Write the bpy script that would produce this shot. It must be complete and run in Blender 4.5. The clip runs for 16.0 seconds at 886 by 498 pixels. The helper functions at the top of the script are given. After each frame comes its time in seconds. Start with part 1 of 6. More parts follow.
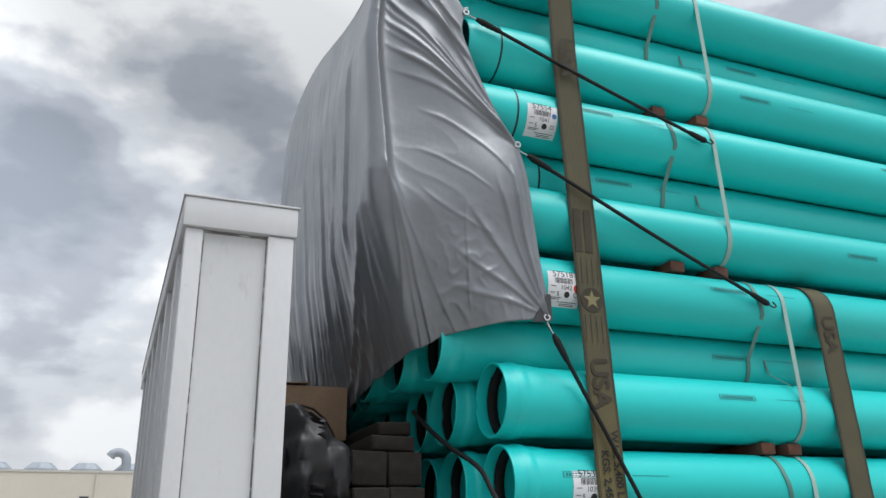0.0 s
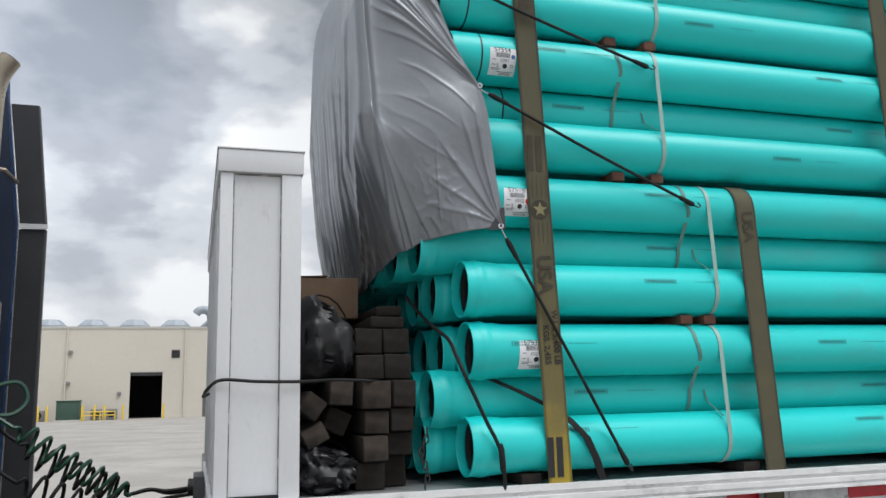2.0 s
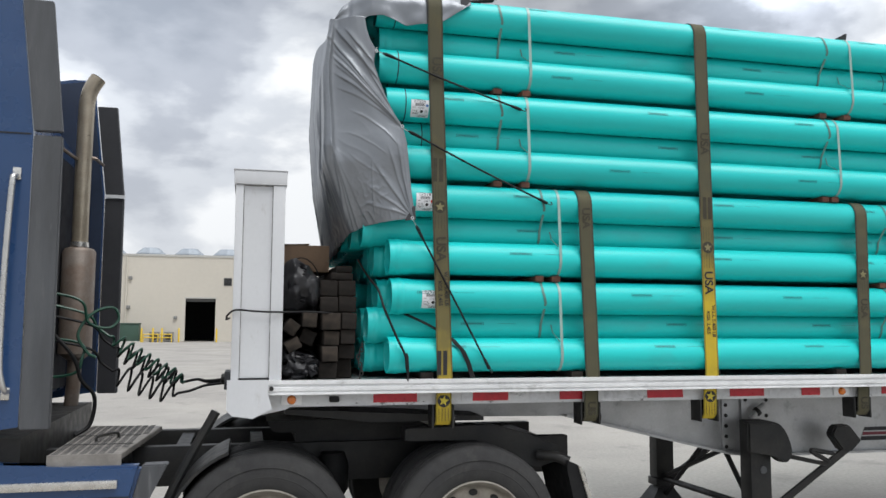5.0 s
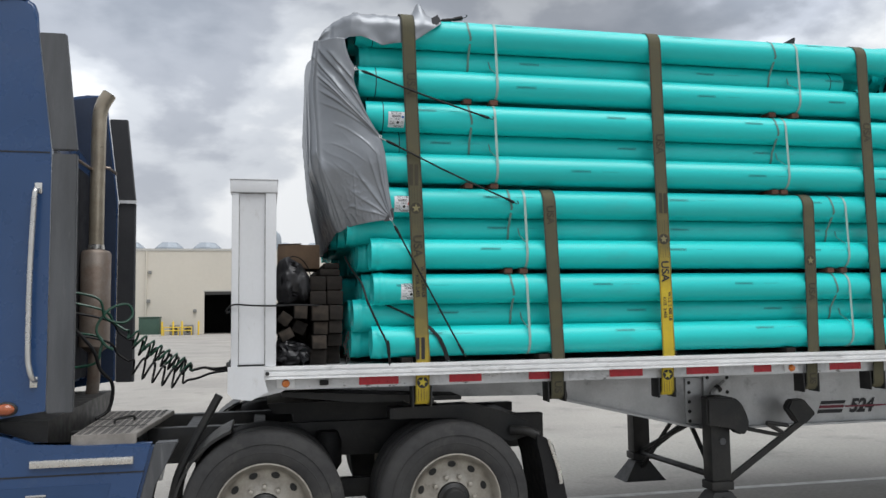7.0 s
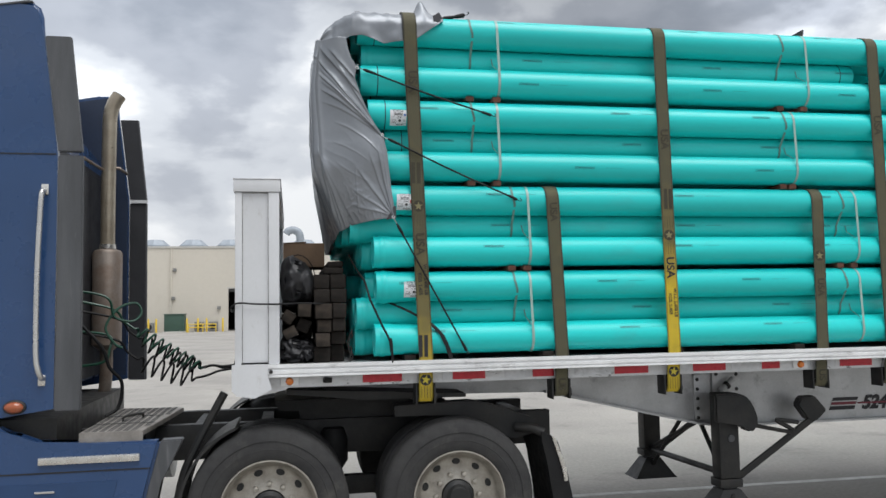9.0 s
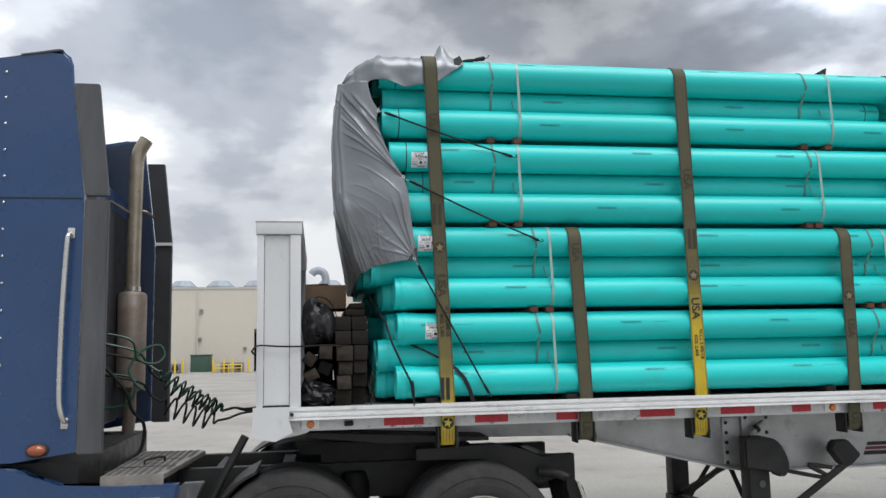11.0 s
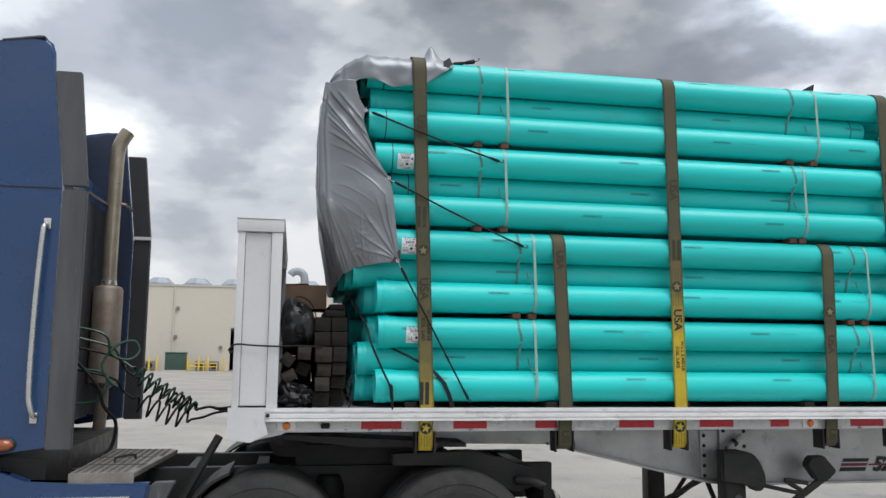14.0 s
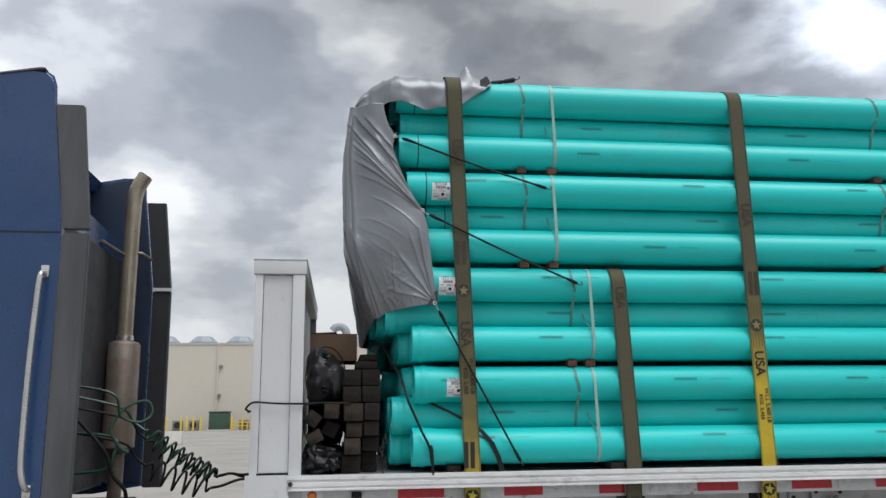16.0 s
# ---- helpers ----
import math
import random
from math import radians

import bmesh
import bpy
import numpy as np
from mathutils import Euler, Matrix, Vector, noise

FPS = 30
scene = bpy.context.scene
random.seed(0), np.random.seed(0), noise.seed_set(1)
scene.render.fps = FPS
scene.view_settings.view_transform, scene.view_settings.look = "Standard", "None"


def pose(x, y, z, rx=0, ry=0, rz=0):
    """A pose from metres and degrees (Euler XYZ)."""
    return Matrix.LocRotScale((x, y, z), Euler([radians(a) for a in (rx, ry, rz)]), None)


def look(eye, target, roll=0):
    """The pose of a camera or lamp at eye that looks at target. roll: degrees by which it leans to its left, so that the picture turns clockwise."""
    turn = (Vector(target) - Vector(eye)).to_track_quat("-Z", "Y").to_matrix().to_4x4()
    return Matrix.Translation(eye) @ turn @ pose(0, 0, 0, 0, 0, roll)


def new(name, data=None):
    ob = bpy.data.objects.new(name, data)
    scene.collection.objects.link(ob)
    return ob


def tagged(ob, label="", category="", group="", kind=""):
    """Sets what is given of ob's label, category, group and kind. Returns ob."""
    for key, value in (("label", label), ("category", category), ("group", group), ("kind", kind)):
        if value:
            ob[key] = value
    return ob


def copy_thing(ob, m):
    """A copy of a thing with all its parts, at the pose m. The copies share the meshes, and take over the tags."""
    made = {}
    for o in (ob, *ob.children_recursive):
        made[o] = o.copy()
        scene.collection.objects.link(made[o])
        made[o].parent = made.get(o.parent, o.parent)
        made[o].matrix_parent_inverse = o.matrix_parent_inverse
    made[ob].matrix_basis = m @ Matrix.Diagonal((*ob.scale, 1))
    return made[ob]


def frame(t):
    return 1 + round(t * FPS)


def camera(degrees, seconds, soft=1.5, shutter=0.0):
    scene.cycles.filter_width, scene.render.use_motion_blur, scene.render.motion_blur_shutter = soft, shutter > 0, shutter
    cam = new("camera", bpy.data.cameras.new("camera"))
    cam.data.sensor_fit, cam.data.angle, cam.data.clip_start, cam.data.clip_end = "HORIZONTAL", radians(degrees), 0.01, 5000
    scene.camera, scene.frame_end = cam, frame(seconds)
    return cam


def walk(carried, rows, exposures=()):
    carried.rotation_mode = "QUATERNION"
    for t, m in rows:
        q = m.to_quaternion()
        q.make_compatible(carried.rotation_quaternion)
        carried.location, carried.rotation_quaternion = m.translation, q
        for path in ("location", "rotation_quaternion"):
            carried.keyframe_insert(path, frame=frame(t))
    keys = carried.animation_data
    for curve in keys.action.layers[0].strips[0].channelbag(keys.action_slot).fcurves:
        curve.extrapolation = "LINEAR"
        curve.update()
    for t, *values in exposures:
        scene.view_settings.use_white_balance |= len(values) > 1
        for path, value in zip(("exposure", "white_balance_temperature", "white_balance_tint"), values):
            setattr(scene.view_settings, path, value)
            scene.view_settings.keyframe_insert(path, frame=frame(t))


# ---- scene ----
cam = camera(57.4, 16.0)
METRES, EYE, TILT, LEAN, TURN = 4.57, 1.81, -1.204, -0.491, -22.2
ROWS = [
    (0.0, 0.0, 0.0, 0.0, 0.52, 21.27, 1.32),
    (0.5, -0.0008, -0.0045, 0.0019, 2.35, 20.28, 1.93),
    (1.0, 0.0106, -0.0491, 0.0001, 1.85, 16.85, 1.29),
    (1.5, 0.0287, -0.1087, 0.0006, 0.77, 12.45, 0.33),
    (2.0, 0.0783, -0.1625, -0.0017, 5.44, 11.19, 1.68),
    (2.5, 0.1151, -0.2333, -0.0073, 7.71, 10.23, 0.54),
    (3.0, 0.1389, -0.3166, -0.0114, 9.44, 8.77, -1.93),
    (3.5, 0.1869, -0.3704, -0.0149, 9.99, 8.15, -1.25),
    (4.0, 0.2251, -0.4336, -0.013, 9.01, 8.15, -1.0),
    (6.5, 0.3174, -0.6575, -0.0193, 9.54, 4.02, 0.89),
    (7.0, 0.3527, -0.6615, -0.0174, 9.99, 5.73, 1.04),
    (7.5, 0.3761, -0.6533, -0.0158, 10.84, 5.87, 0.65),
    (8.0, 0.3812, -0.6537, -0.0145, 11.59, 5.44, 1.09),
    (10.5, 0.389, -0.6578, -0.0163, 11.71, 5.93, 1.5),
    (11.0, 0.389, -0.6525, -0.0126, 13.46, 8.32, 1.3),
    (11.5, 0.3885, -0.6504, -0.0108, 14.5, 9.76, 1.45),
    (12.0, 0.3889, -0.6538, -0.0106, 14.16, 10.01, 1.63),
    (12.5, 0.3888, -0.6535, -0.0106, 12.99, 9.74, 1.55),
    (13.0, 0.388, -0.6522, -0.0109, 12.36, 9.38, 1.21),
    (13.5, 0.3879, -0.6505, -0.0118, 12.33, 8.91, 0.89),
    (14.0, 0.3811, -0.6411, -0.0133, 11.81, 8.67, -0.35),
    (14.5, 0.3577, -0.61, -0.01, 8.73, 10.06, -1.03),
    (15.0, 0.3442, -0.5696, -0.0081, 6.49, 11.42, 0.86),
    (15.5, 0.3491, -0.5322, -0.0075, 9.93, 12.26, 1.68),
    (16.0, 0.3496, -0.5003, -0.0086, 14.96, 12.41, 0.73),
]
walk(cam, [(t, pose(0, 0, EYE, TILT, LEAN, TURN) @ pose(METRES * x, METRES * y, METRES * z, 90 + pitch, roll, yaw)) for t, x, y, z, yaw, pitch, roll in ROWS],
     [(0.0, 0.0), (2.5, 0.0), (4.0, 0.05), (6.5, 0.0), (7.5, -0.12), (8.2, -0.08), (10.5, 0.05), (11.5, -0.2), (13.0, -0.13), (14.0, -0.12), (14.5, -0.08), (15.0, -0.22), (16.0, -0.25)])

# ---- world and light ----
SUN_AZ, SUN_EL = radians(152), radians(67)   # azimuth from +y towards +x
GAP = Vector((0.53, 0.75, 0.40)).normalized()   # a bright gap in the clouds
world = bpy.data.worlds.new("overcast_sky")
scene.world = world
world.use_nodes = True
wn, wl = world.node_tree.nodes, world.node_tree.links
wn.clear()
w_out, w_bg = wn.new("ShaderNodeOutputWorld"), wn.new("ShaderNodeBackground")
w_sky = wn.new("ShaderNodeTexSky")
w_sky.sky_type, w_sky.sun_disc = "NISHITA", False
w_sky.sun_elevation, w_sky.sun_rotation = SUN_EL, SUN_AZ
w_sky.dust_density = 1.5
w_co = wn.new("ShaderNodeTexCoord")


def w_math(op, a, b=0.0, clamp=False):
    n = wn.new("ShaderNodeMath")
    n.operation, n.use_clamp = op, clamp
    for i, v in enumerate((a, b)):
        if isinstance(v, (int, float)):
            n.inputs[i].default_value = v
        else:
            wl.new(v, n.inputs[i])
    return n.outputs[0]


w_sep = wn.new("ShaderNodeSeparateXYZ")
wl.new(w_co.outputs["Generated"], w_sep.inputs[0])

def w_noise(scale, detail, rough, offset, distortion=0.0):
    m = wn.new("ShaderNodeMapping")
    m.inputs["Location"].default_value = offset
    m.inputs["Scale"].default_value = (1.0, 1.0, 1.9)
    wl.new(w_co.outputs["Generated"], m.inputs[0])
    n = wn.new("ShaderNodeTexNoise")
    n.inputs["Scale"].default_value, n.inputs["Detail"].default_value = scale, detail
    n.inputs["Roughness"].default_value, n.inputs["Distortion"].default_value = rough, distortion
    wl.new(m.outputs[0], n.inputs[0])
    return n.outputs["Fac"]


def w_ramp(fac, stops):
    r = wn.new("ShaderNodeValToRGB")
    r.color_ramp.interpolation = "EASE"
    while len(r.color_ramp.elements) < len(stops):
        r.color_ramp.elements.new(0.5)
    for e, (p, c) in zip(r.color_ramp.elements, stops):
        e.position, e.color = p, (*c, 1)
    wl.new(fac, r.inputs[0])
    return r.outputs[0]


def w_mix(kind, fac, a, b):
    n = wn.new("ShaderNodeMix")
    n.data_type, n.blend_type = "RGBA", kind
    for sock, v in ((n.inputs[0], fac), (n.inputs[6], a), (n.inputs[7], b)):
        if isinstance(v, (int, float)):
            sock.default_value = v
        elif isinstance(v, tuple):
            sock.default_value = (*v, 1)
        else:
            wl.new(v, sock)
    return n.outputs[2]


w_fine = w_noise(4.2, 9, 0.50, (3.1, 1.7, 0.4), 0.12)
w_wide = w_noise(1.9, 4, 0.5, (7.9, 2.2, 1.0), 0.05)
w_sum = w_math("ADD", w_math("MULTIPLY", w_fine, 0.55), w_math("MULTIPLY", w_wide, 0.45))
w_cloud = w_ramp(w_sum, ((0.375, (0.295, 0.332, 0.395)), (0.455, (0.43, 0.467, 0.535)), (0.505, (0.645, 0.685, 0.745)), (0.56, (0.96, 0.985, 1.01))))
# brighter round the veiled sun, paler low down
w_sun = wn.new("ShaderNodeVectorMath")
w_sun.operation = "DOT_PRODUCT"
wl.new(w_co.outputs["Generated"], w_sun.inputs[0])
w_sun.inputs[1].default_value = GAP
w_glow = w_math("POWER", w_math("MAXIMUM", w_sun.outputs["Value"], 0.0), 330.0)
w_bright = w_math("ADD", 1.0, w_math("MULTIPLY", w_glow, w_math("MAXIMUM", 0.9, w_math("MULTIPLY", w_math("SUBTRACT", w_sum, 0.38), 34.0))))


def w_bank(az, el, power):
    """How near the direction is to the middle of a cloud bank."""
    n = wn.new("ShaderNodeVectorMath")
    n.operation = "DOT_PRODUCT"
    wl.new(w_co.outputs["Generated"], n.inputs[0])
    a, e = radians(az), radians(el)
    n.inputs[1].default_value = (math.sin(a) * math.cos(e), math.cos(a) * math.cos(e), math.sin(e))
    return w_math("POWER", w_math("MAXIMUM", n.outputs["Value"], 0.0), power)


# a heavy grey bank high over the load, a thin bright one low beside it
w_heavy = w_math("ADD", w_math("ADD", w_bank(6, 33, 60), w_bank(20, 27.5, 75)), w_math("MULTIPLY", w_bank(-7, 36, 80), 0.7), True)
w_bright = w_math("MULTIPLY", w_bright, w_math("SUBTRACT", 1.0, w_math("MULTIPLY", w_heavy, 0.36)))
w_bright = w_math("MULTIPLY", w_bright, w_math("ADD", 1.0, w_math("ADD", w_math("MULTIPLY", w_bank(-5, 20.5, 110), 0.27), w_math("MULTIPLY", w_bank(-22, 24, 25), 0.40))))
w_low = w_math("POWER", w_math("SUBTRACT", 1.0, w_math("MAXIMUM", w_sep.outputs[2], 0.0), True), 9.0)
w_c2 = w_mix("MIX", w_math("MULTIPLY", w_low, 0.62), w_cloud, (0.80, 0.82, 0.85))
w_zen = w_math("ADD", 1.0, w_math("MULTIPLY", w_math("POWER", w_math("MAXIMUM", w_sep.outputs[2], 0.0), 3.0), 1.3))
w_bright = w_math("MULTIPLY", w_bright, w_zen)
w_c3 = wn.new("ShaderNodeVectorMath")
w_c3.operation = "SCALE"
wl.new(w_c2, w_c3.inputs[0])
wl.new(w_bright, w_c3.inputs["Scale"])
w_skys = wn.new("ShaderNodeVectorMath")
w_skys.operation = "SCALE"
wl.new(w_sky.outputs[0], w_skys.inputs[0])
w_skys.inputs["Scale"].default_value = 0.10
w_cover = w_ramp(w_fine, ((0.66, (1, 1, 1)), (0.76, (0.35, 0.35, 0.35))))
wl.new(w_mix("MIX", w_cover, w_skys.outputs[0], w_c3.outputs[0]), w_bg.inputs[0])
w_bg.inputs[1].default_value = 0.93
wl.new(w_bg.outputs[0], w_out.inputs[0])

sun_data = bpy.data.lights.new("sun", "SUN")
sun_data.energy, sun_data.angle, sun_data.color = 2.75, radians(45), (1.0, 0.985, 0.965)
sun = new("sun", sun_data)
sun.matrix_world = look((0, 0, 60), (-60 * math.sin(SUN_AZ) * math.cos(SUN_EL), -60 * math.cos(SUN_AZ) * math.cos(SUN_EL), 60 - 60 * math.sin(SUN_EL)))


# ---- materials ----
def material(name, colour, rough=0.6, metal=0.0, second=None, scale=6.0, amount=0.5, bump=0.0, bump_scale=60.0, grain=0.08, stretch=(1, 1, 1), coat=0.0, vary=0.0, dirt=None, dirt_scale=2.0, dirt_at=(0.55, 0.7), rough_var=0.1, spec=0.5):
    """A surface with broad patches, fine grain, stains, relief, and a small change from object to object."""
    m = bpy.data.materials.new(name)
    m.use_nodes = True
    ns, ls = m.node_tree.nodes, m.node_tree.links
    b = ns["Principled BSDF"]
    b.inputs["Metallic"].default_value = metal
    b.inputs["Specular IOR Level"].default_value = spec
    b.inputs["Coat Weight"].default_value = coat
    co, mp = ns.new("ShaderNodeTexCoord"), ns.new("ShaderNodeMapping")
    mp.inputs["Scale"].default_value = stretch
    ls.new(co.outputs["Object"], mp.inputs[0])

    def nz(s, d=5, r=0.55):
        n = ns.new("ShaderNodeTexNoise")
        n.inputs["Scale"].default_value, n.inputs["Detail"].default_value, n.inputs["Roughness"].default_value = s, d, r
        ls.new(mp.outputs[0], n.inputs[0])
        return n.outputs["Fac"]

    def rng(v, a, z, lo, hi):
        n = ns.new("ShaderNodeMapRange")
        for i, x in enumerate((a, z, lo, hi)):
            n.inputs[i + 1].default_value = x
        ls.new(v, n.inputs[0])
        return n.outputs[0]

    def mix(kind, f, a, c):
        n = ns.new("ShaderNodeMix")
        n.data_type, n.blend_type = "RGBA", kind
        for sock, v in ((n.inputs[0], f), (n.inputs[6], a), (n.inputs[7], c)):
            if isinstance(v, (int, float)):
                sock.default_value = v
            elif isinstance(v, tuple):
                sock.default_value = (*v, 1)
            else:
                ls.new(v, sock)
        return n.outputs[2]

    second = second or tuple(c * 0.75 for c in colour)
    out = mix("MIX", rng(nz(scale), 0.35, 0.68, 0, amount), colour, second)
    fine = nz(bump_scale, 6, 0.65)
    g = ns.new("ShaderNodeCombineXYZ")
    gv = rng(fine, 0.25, 0.75, 1 - grain, 1 + grain)
    for i in range(3):
        ls.new(gv, g.inputs[i])
    out = mix("MULTIPLY", 1.0, out, g.outputs[0])
    if vary:
        oi = ns.new("ShaderNodeObjectInfo")
        h = ns.new("ShaderNodeCombineXYZ")
        hv = rng(oi.outputs["Random"], 0, 1, 1 - vary, 1 + vary)
        for i in range(3):
            ls.new(hv, h.inputs[i])
        out = mix("MULTIPLY", 1.0, out, h.outputs[0])
    if dirt:
        out = mix("MIX", rng(nz(dirt_scale, 8, 0.68), dirt_at[0], dirt_at[1], 0, 0.85), out, dirt)
    ls.new(out, b.inputs["Base Color"])
    ls.new(rng(nz(scale * 2.3), 0.3, 0.7, max(rough - rough_var, 0.03), min(rough + rough_var, 1)), b.inputs["Roughness"])
    if bump:
        bp = ns.new("ShaderNodeBump")
        bp.inputs["Strength"].default_value, bp.inputs["Distance"].default_value = 0.6, bump
        ls.new(fine, bp.inputs["Height"])
        ls.new(bp.outputs[0], b.inputs["Normal"])
    return m


TEAL = material("teal_pvc", (0.006, 0.570, 0.550), 0.40, second=(0.008, 0.50, 0.485), scale=2.2, amount=0.7, grain=0.03, bump_scale=90, stretch=(0.25, 1, 1), vary=0.07, dirt=(0.05, 0.42, 0.41), dirt_scale=3.0, dirt_at=(0.62, 0.85), rough_var=0.06)
PRINT = material("pipe_print", (0.004, 0.20, 0.20), 0.5, grain=0.3, bump_scale=300)
LINE = material("pipe_ring_ink", (0.008, 0.02, 0.025), 0.5, grain=0.2)
RUBBER = material("black_rubber", (0.011, 0.011, 0.012), 0.6, second=(0.020, 0.020, 0.020), scale=8, bump=0.0006, grain=0.2, spec=0.2)
TARP = material("silver_tarp", (0.235, 0.250, 0.270), 0.36, metal=0.45, second=(0.175, 0.188, 0.206), scale=2.2, amount=0.6, bump=0.0016, bump_scale=34, grain=0.03, dirt=(0.15, 0.15, 0.16), dirt_scale=4, dirt_at=(0.62, 0.9), rough_var=0.06)
TARP_HEM = material("tarp_patch", (0.04, 0.04, 0.045), 0.5, grain=0.2)
WHITE = material("white_aluminium_paint", (0.60, 0.61, 0.625), 0.42, second=(0.50, 0.51, 0.525), scale=2.5, amount=0.5, bump=0.0003, grain=0.03, stretch=(1, 1, 0.5), dirt=(0.33, 0.31, 0.28), dirt_scale=9, dirt_at=(0.62, 0.84))
ALU = material("raw_aluminium", (0.50, 0.51, 0.52), 0.42, metal=0.55, second=(0.36, 0.365, 0.37), scale=4, amount=0.8, bump=0.0004, grain=0.08, dirt=(0.13, 0.125, 0.12), dirt_scale=5, dirt_at=(0.55, 0.8))
RAIL = material("weathered_rail_aluminium", (0.78, 0.785, 0.79), 0.45, metal=0.15, second=(0.62, 0.625, 0.63), scale=9, amount=0.8, bump=0.0006, grain=0.08, stretch=(0.4, 1, 1), dirt=(0.16, 0.15, 0.14), dirt_scale=11, dirt_at=(0.60, 0.78))
BRIGHT = material("bright_metal", (0.72, 0.70, 0.66), 0.28, metal=0.9, second=(0.5, 0.48, 0.44), scale=12, grain=0.1)
CHROME = material("chrome", (0.75, 0.75, 0.75), 0.15, metal=1.0, grain=0.03)
STACK = material("heat_stained_steel", (0.40, 0.35, 0.27), 0.36, metal=0.55, second=(0.24, 0.20, 0.15), scale=4, amount=0.8, grain=0.1)
MUFFLER = material("muffler_steel", (0.22, 0.19, 0.165), 0.5, metal=0.5, second=(0.16, 0.11, 0.08), scale=6, amount=0.9, grain=0.15)
BLACK = material("black_painted_steel", (0.016, 0.017, 0.018), 0.5, second=(0.04, 0.037, 0.033), scale=5, bump=0.0006, grain=0.2, dirt=(0.042, 0.038, 0.033), dirt_scale=6, dirt_at=(0.55, 0.8), spec=0.35)
TYRE = material("tyre_rubber", (0.022, 0.022, 0.023), 0.78, second=(0.045, 0.044, 0.042), scale=6, bump=0.001, grain=0.15, dirt=(0.075, 0.07, 0.062), dirt_scale=4, dirt_at=(0.55, 0.8))
RIM = material("aluminium_rim", (0.40, 0.375, 0.33), 0.42, metal=0.55, second=(0.24, 0.22, 0.19), scale=10, amount=0.8, grain=0.12, dirt=(0.12, 0.10, 0.08), dirt_scale=9, dirt_at=(0.56, 0.76))
BLUE = material("blue_truck_paint", (0.020, 0.057, 0.150), 0.30, second=(0.016, 0.048, 0.125), scale=2, amount=0.6, grain=0.03, coat=0.3, dirt=(0.06, 0.10, 0.18), dirt_scale=3, dirt_at=(0.6, 0.9))
GREY = material("grey_rubber_fairing", (0.082, 0.086, 0.093), 0.55, second=(0.045, 0.047, 0.051), scale=3, amount=0.9, grain=0.08, stretch=(3, 3, 0.35), dirt=(0.2, 0.2, 0.2), dirt_scale=5, dirt_at=(0.58, 0.85))
DARK = material("dark_panel_plastic", (0.018, 0.019, 0.023), 0.6, second=(0.035, 0.035, 0.04), scale=3, grain=0.12)
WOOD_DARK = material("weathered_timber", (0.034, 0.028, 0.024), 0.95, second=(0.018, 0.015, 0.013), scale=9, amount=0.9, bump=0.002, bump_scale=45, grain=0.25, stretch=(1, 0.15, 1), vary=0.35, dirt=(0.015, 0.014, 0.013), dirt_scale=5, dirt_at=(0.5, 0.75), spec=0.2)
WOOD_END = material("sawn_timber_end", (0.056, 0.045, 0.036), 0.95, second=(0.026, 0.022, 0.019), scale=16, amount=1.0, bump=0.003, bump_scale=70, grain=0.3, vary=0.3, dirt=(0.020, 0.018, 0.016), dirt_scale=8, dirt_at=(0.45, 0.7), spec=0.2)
# darker copy of the sawn end, the stack's shade put into its colour
WOOD_END_SHADED = material("shaded_timber_end", (0.028, 0.024, 0.021), 0.95, second=(0.014, 0.0125, 0.0115), scale=16, amount=1.0, bump=0.003, bump_scale=70, grain=0.3, vary=0.35, dirt=(0.045, 0.036, 0.030), dirt_scale=7, dirt_at=(0.56, 0.75), spec=0.2)
BLOCK = material("red_stained_spacer_wood", (0.17, 0.062, 0.038), 0.85, second=(0.07, 0.036, 0.027), scale=20, amount=0.9, bump=0.001, grain=0.2, vary=0.3)
CARD = material("brown_cardboard", (0.25, 0.165, 0.105), 0.85, second=(0.17, 0.115, 0.08), scale=5, amount=0.8, bump=0.0005, grain=0.08)
SHEET = material("black_plastic_sheet", (0.014, 0.014, 0.016), 0.5, second=(0.026, 0.026, 0.029), scale=5, grain=0.1)
BAND = material("pale_plastic_band", (0.30, 0.43, 0.39), 0.4, second=(0.22, 0.36, 0.335), scale=8, grain=0.08)
# the pale band's darker copy, with shade put into its green
BAND_SHADED = material("shaded_green_band", (0.10, 0.225, 0.195), 0.5, second=(0.075, 0.18, 0.16), scale=8, grain=0.1)
PAPER = material("white_label_paper", (0.78, 0.79, 0.82), 0.6, grain=0.03)
INK = material("black_ink", (0.015, 0.015, 0.018), 0.6, grain=0.05)
REDDOT = material("red_sticker", (0.55, 0.04, 0.025), 0.5, grain=0.05)
BLUEDOT = material("blue_sticker", (0.05, 0.16, 0.42), 0.5, grain=0.05)
BANDPAINT = material("chipped_white_rail_paint", (0.64, 0.65, 0.66), 0.45, second=(0.50, 0.505, 0.51), scale=6, amount=0.8, bump=0.0008, grain=0.08, stretch=(0.55, 1, 1), dirt=(0.055, 0.053, 0.05), dirt_scale=13, dirt_at=(0.60, 0.65))
SEALANT = material("grimy_joint_sealant", (0.20, 0.19, 0.175), 0.8, second=(0.09, 0.085, 0.08), scale=30, amount=1.0, grain=0.3, dirt=(0.5, 0.5, 0.5), dirt_scale=18, dirt_at=(0.52, 0.6))
GRATE = material("grimy_catwalk_aluminium", (0.30, 0.28, 0.255), 0.55, metal=0.3, second=(0.18, 0.165, 0.15), scale=5, amount=0.9, grain=0.15, dirt=(0.09, 0.085, 0.08), dirt_scale=6, dirt_at=(0.52, 0.75))
REDTAPE = material("red_reflective_tape", (0.50, 0.016, 0.03), 0.35, second=(0.36, 0.012, 0.022), scale=20, amount=0.8, grain=0.1, dirt=(0.10, 0.02, 0.02), dirt_scale=12, dirt_at=(0.6, 0.85))
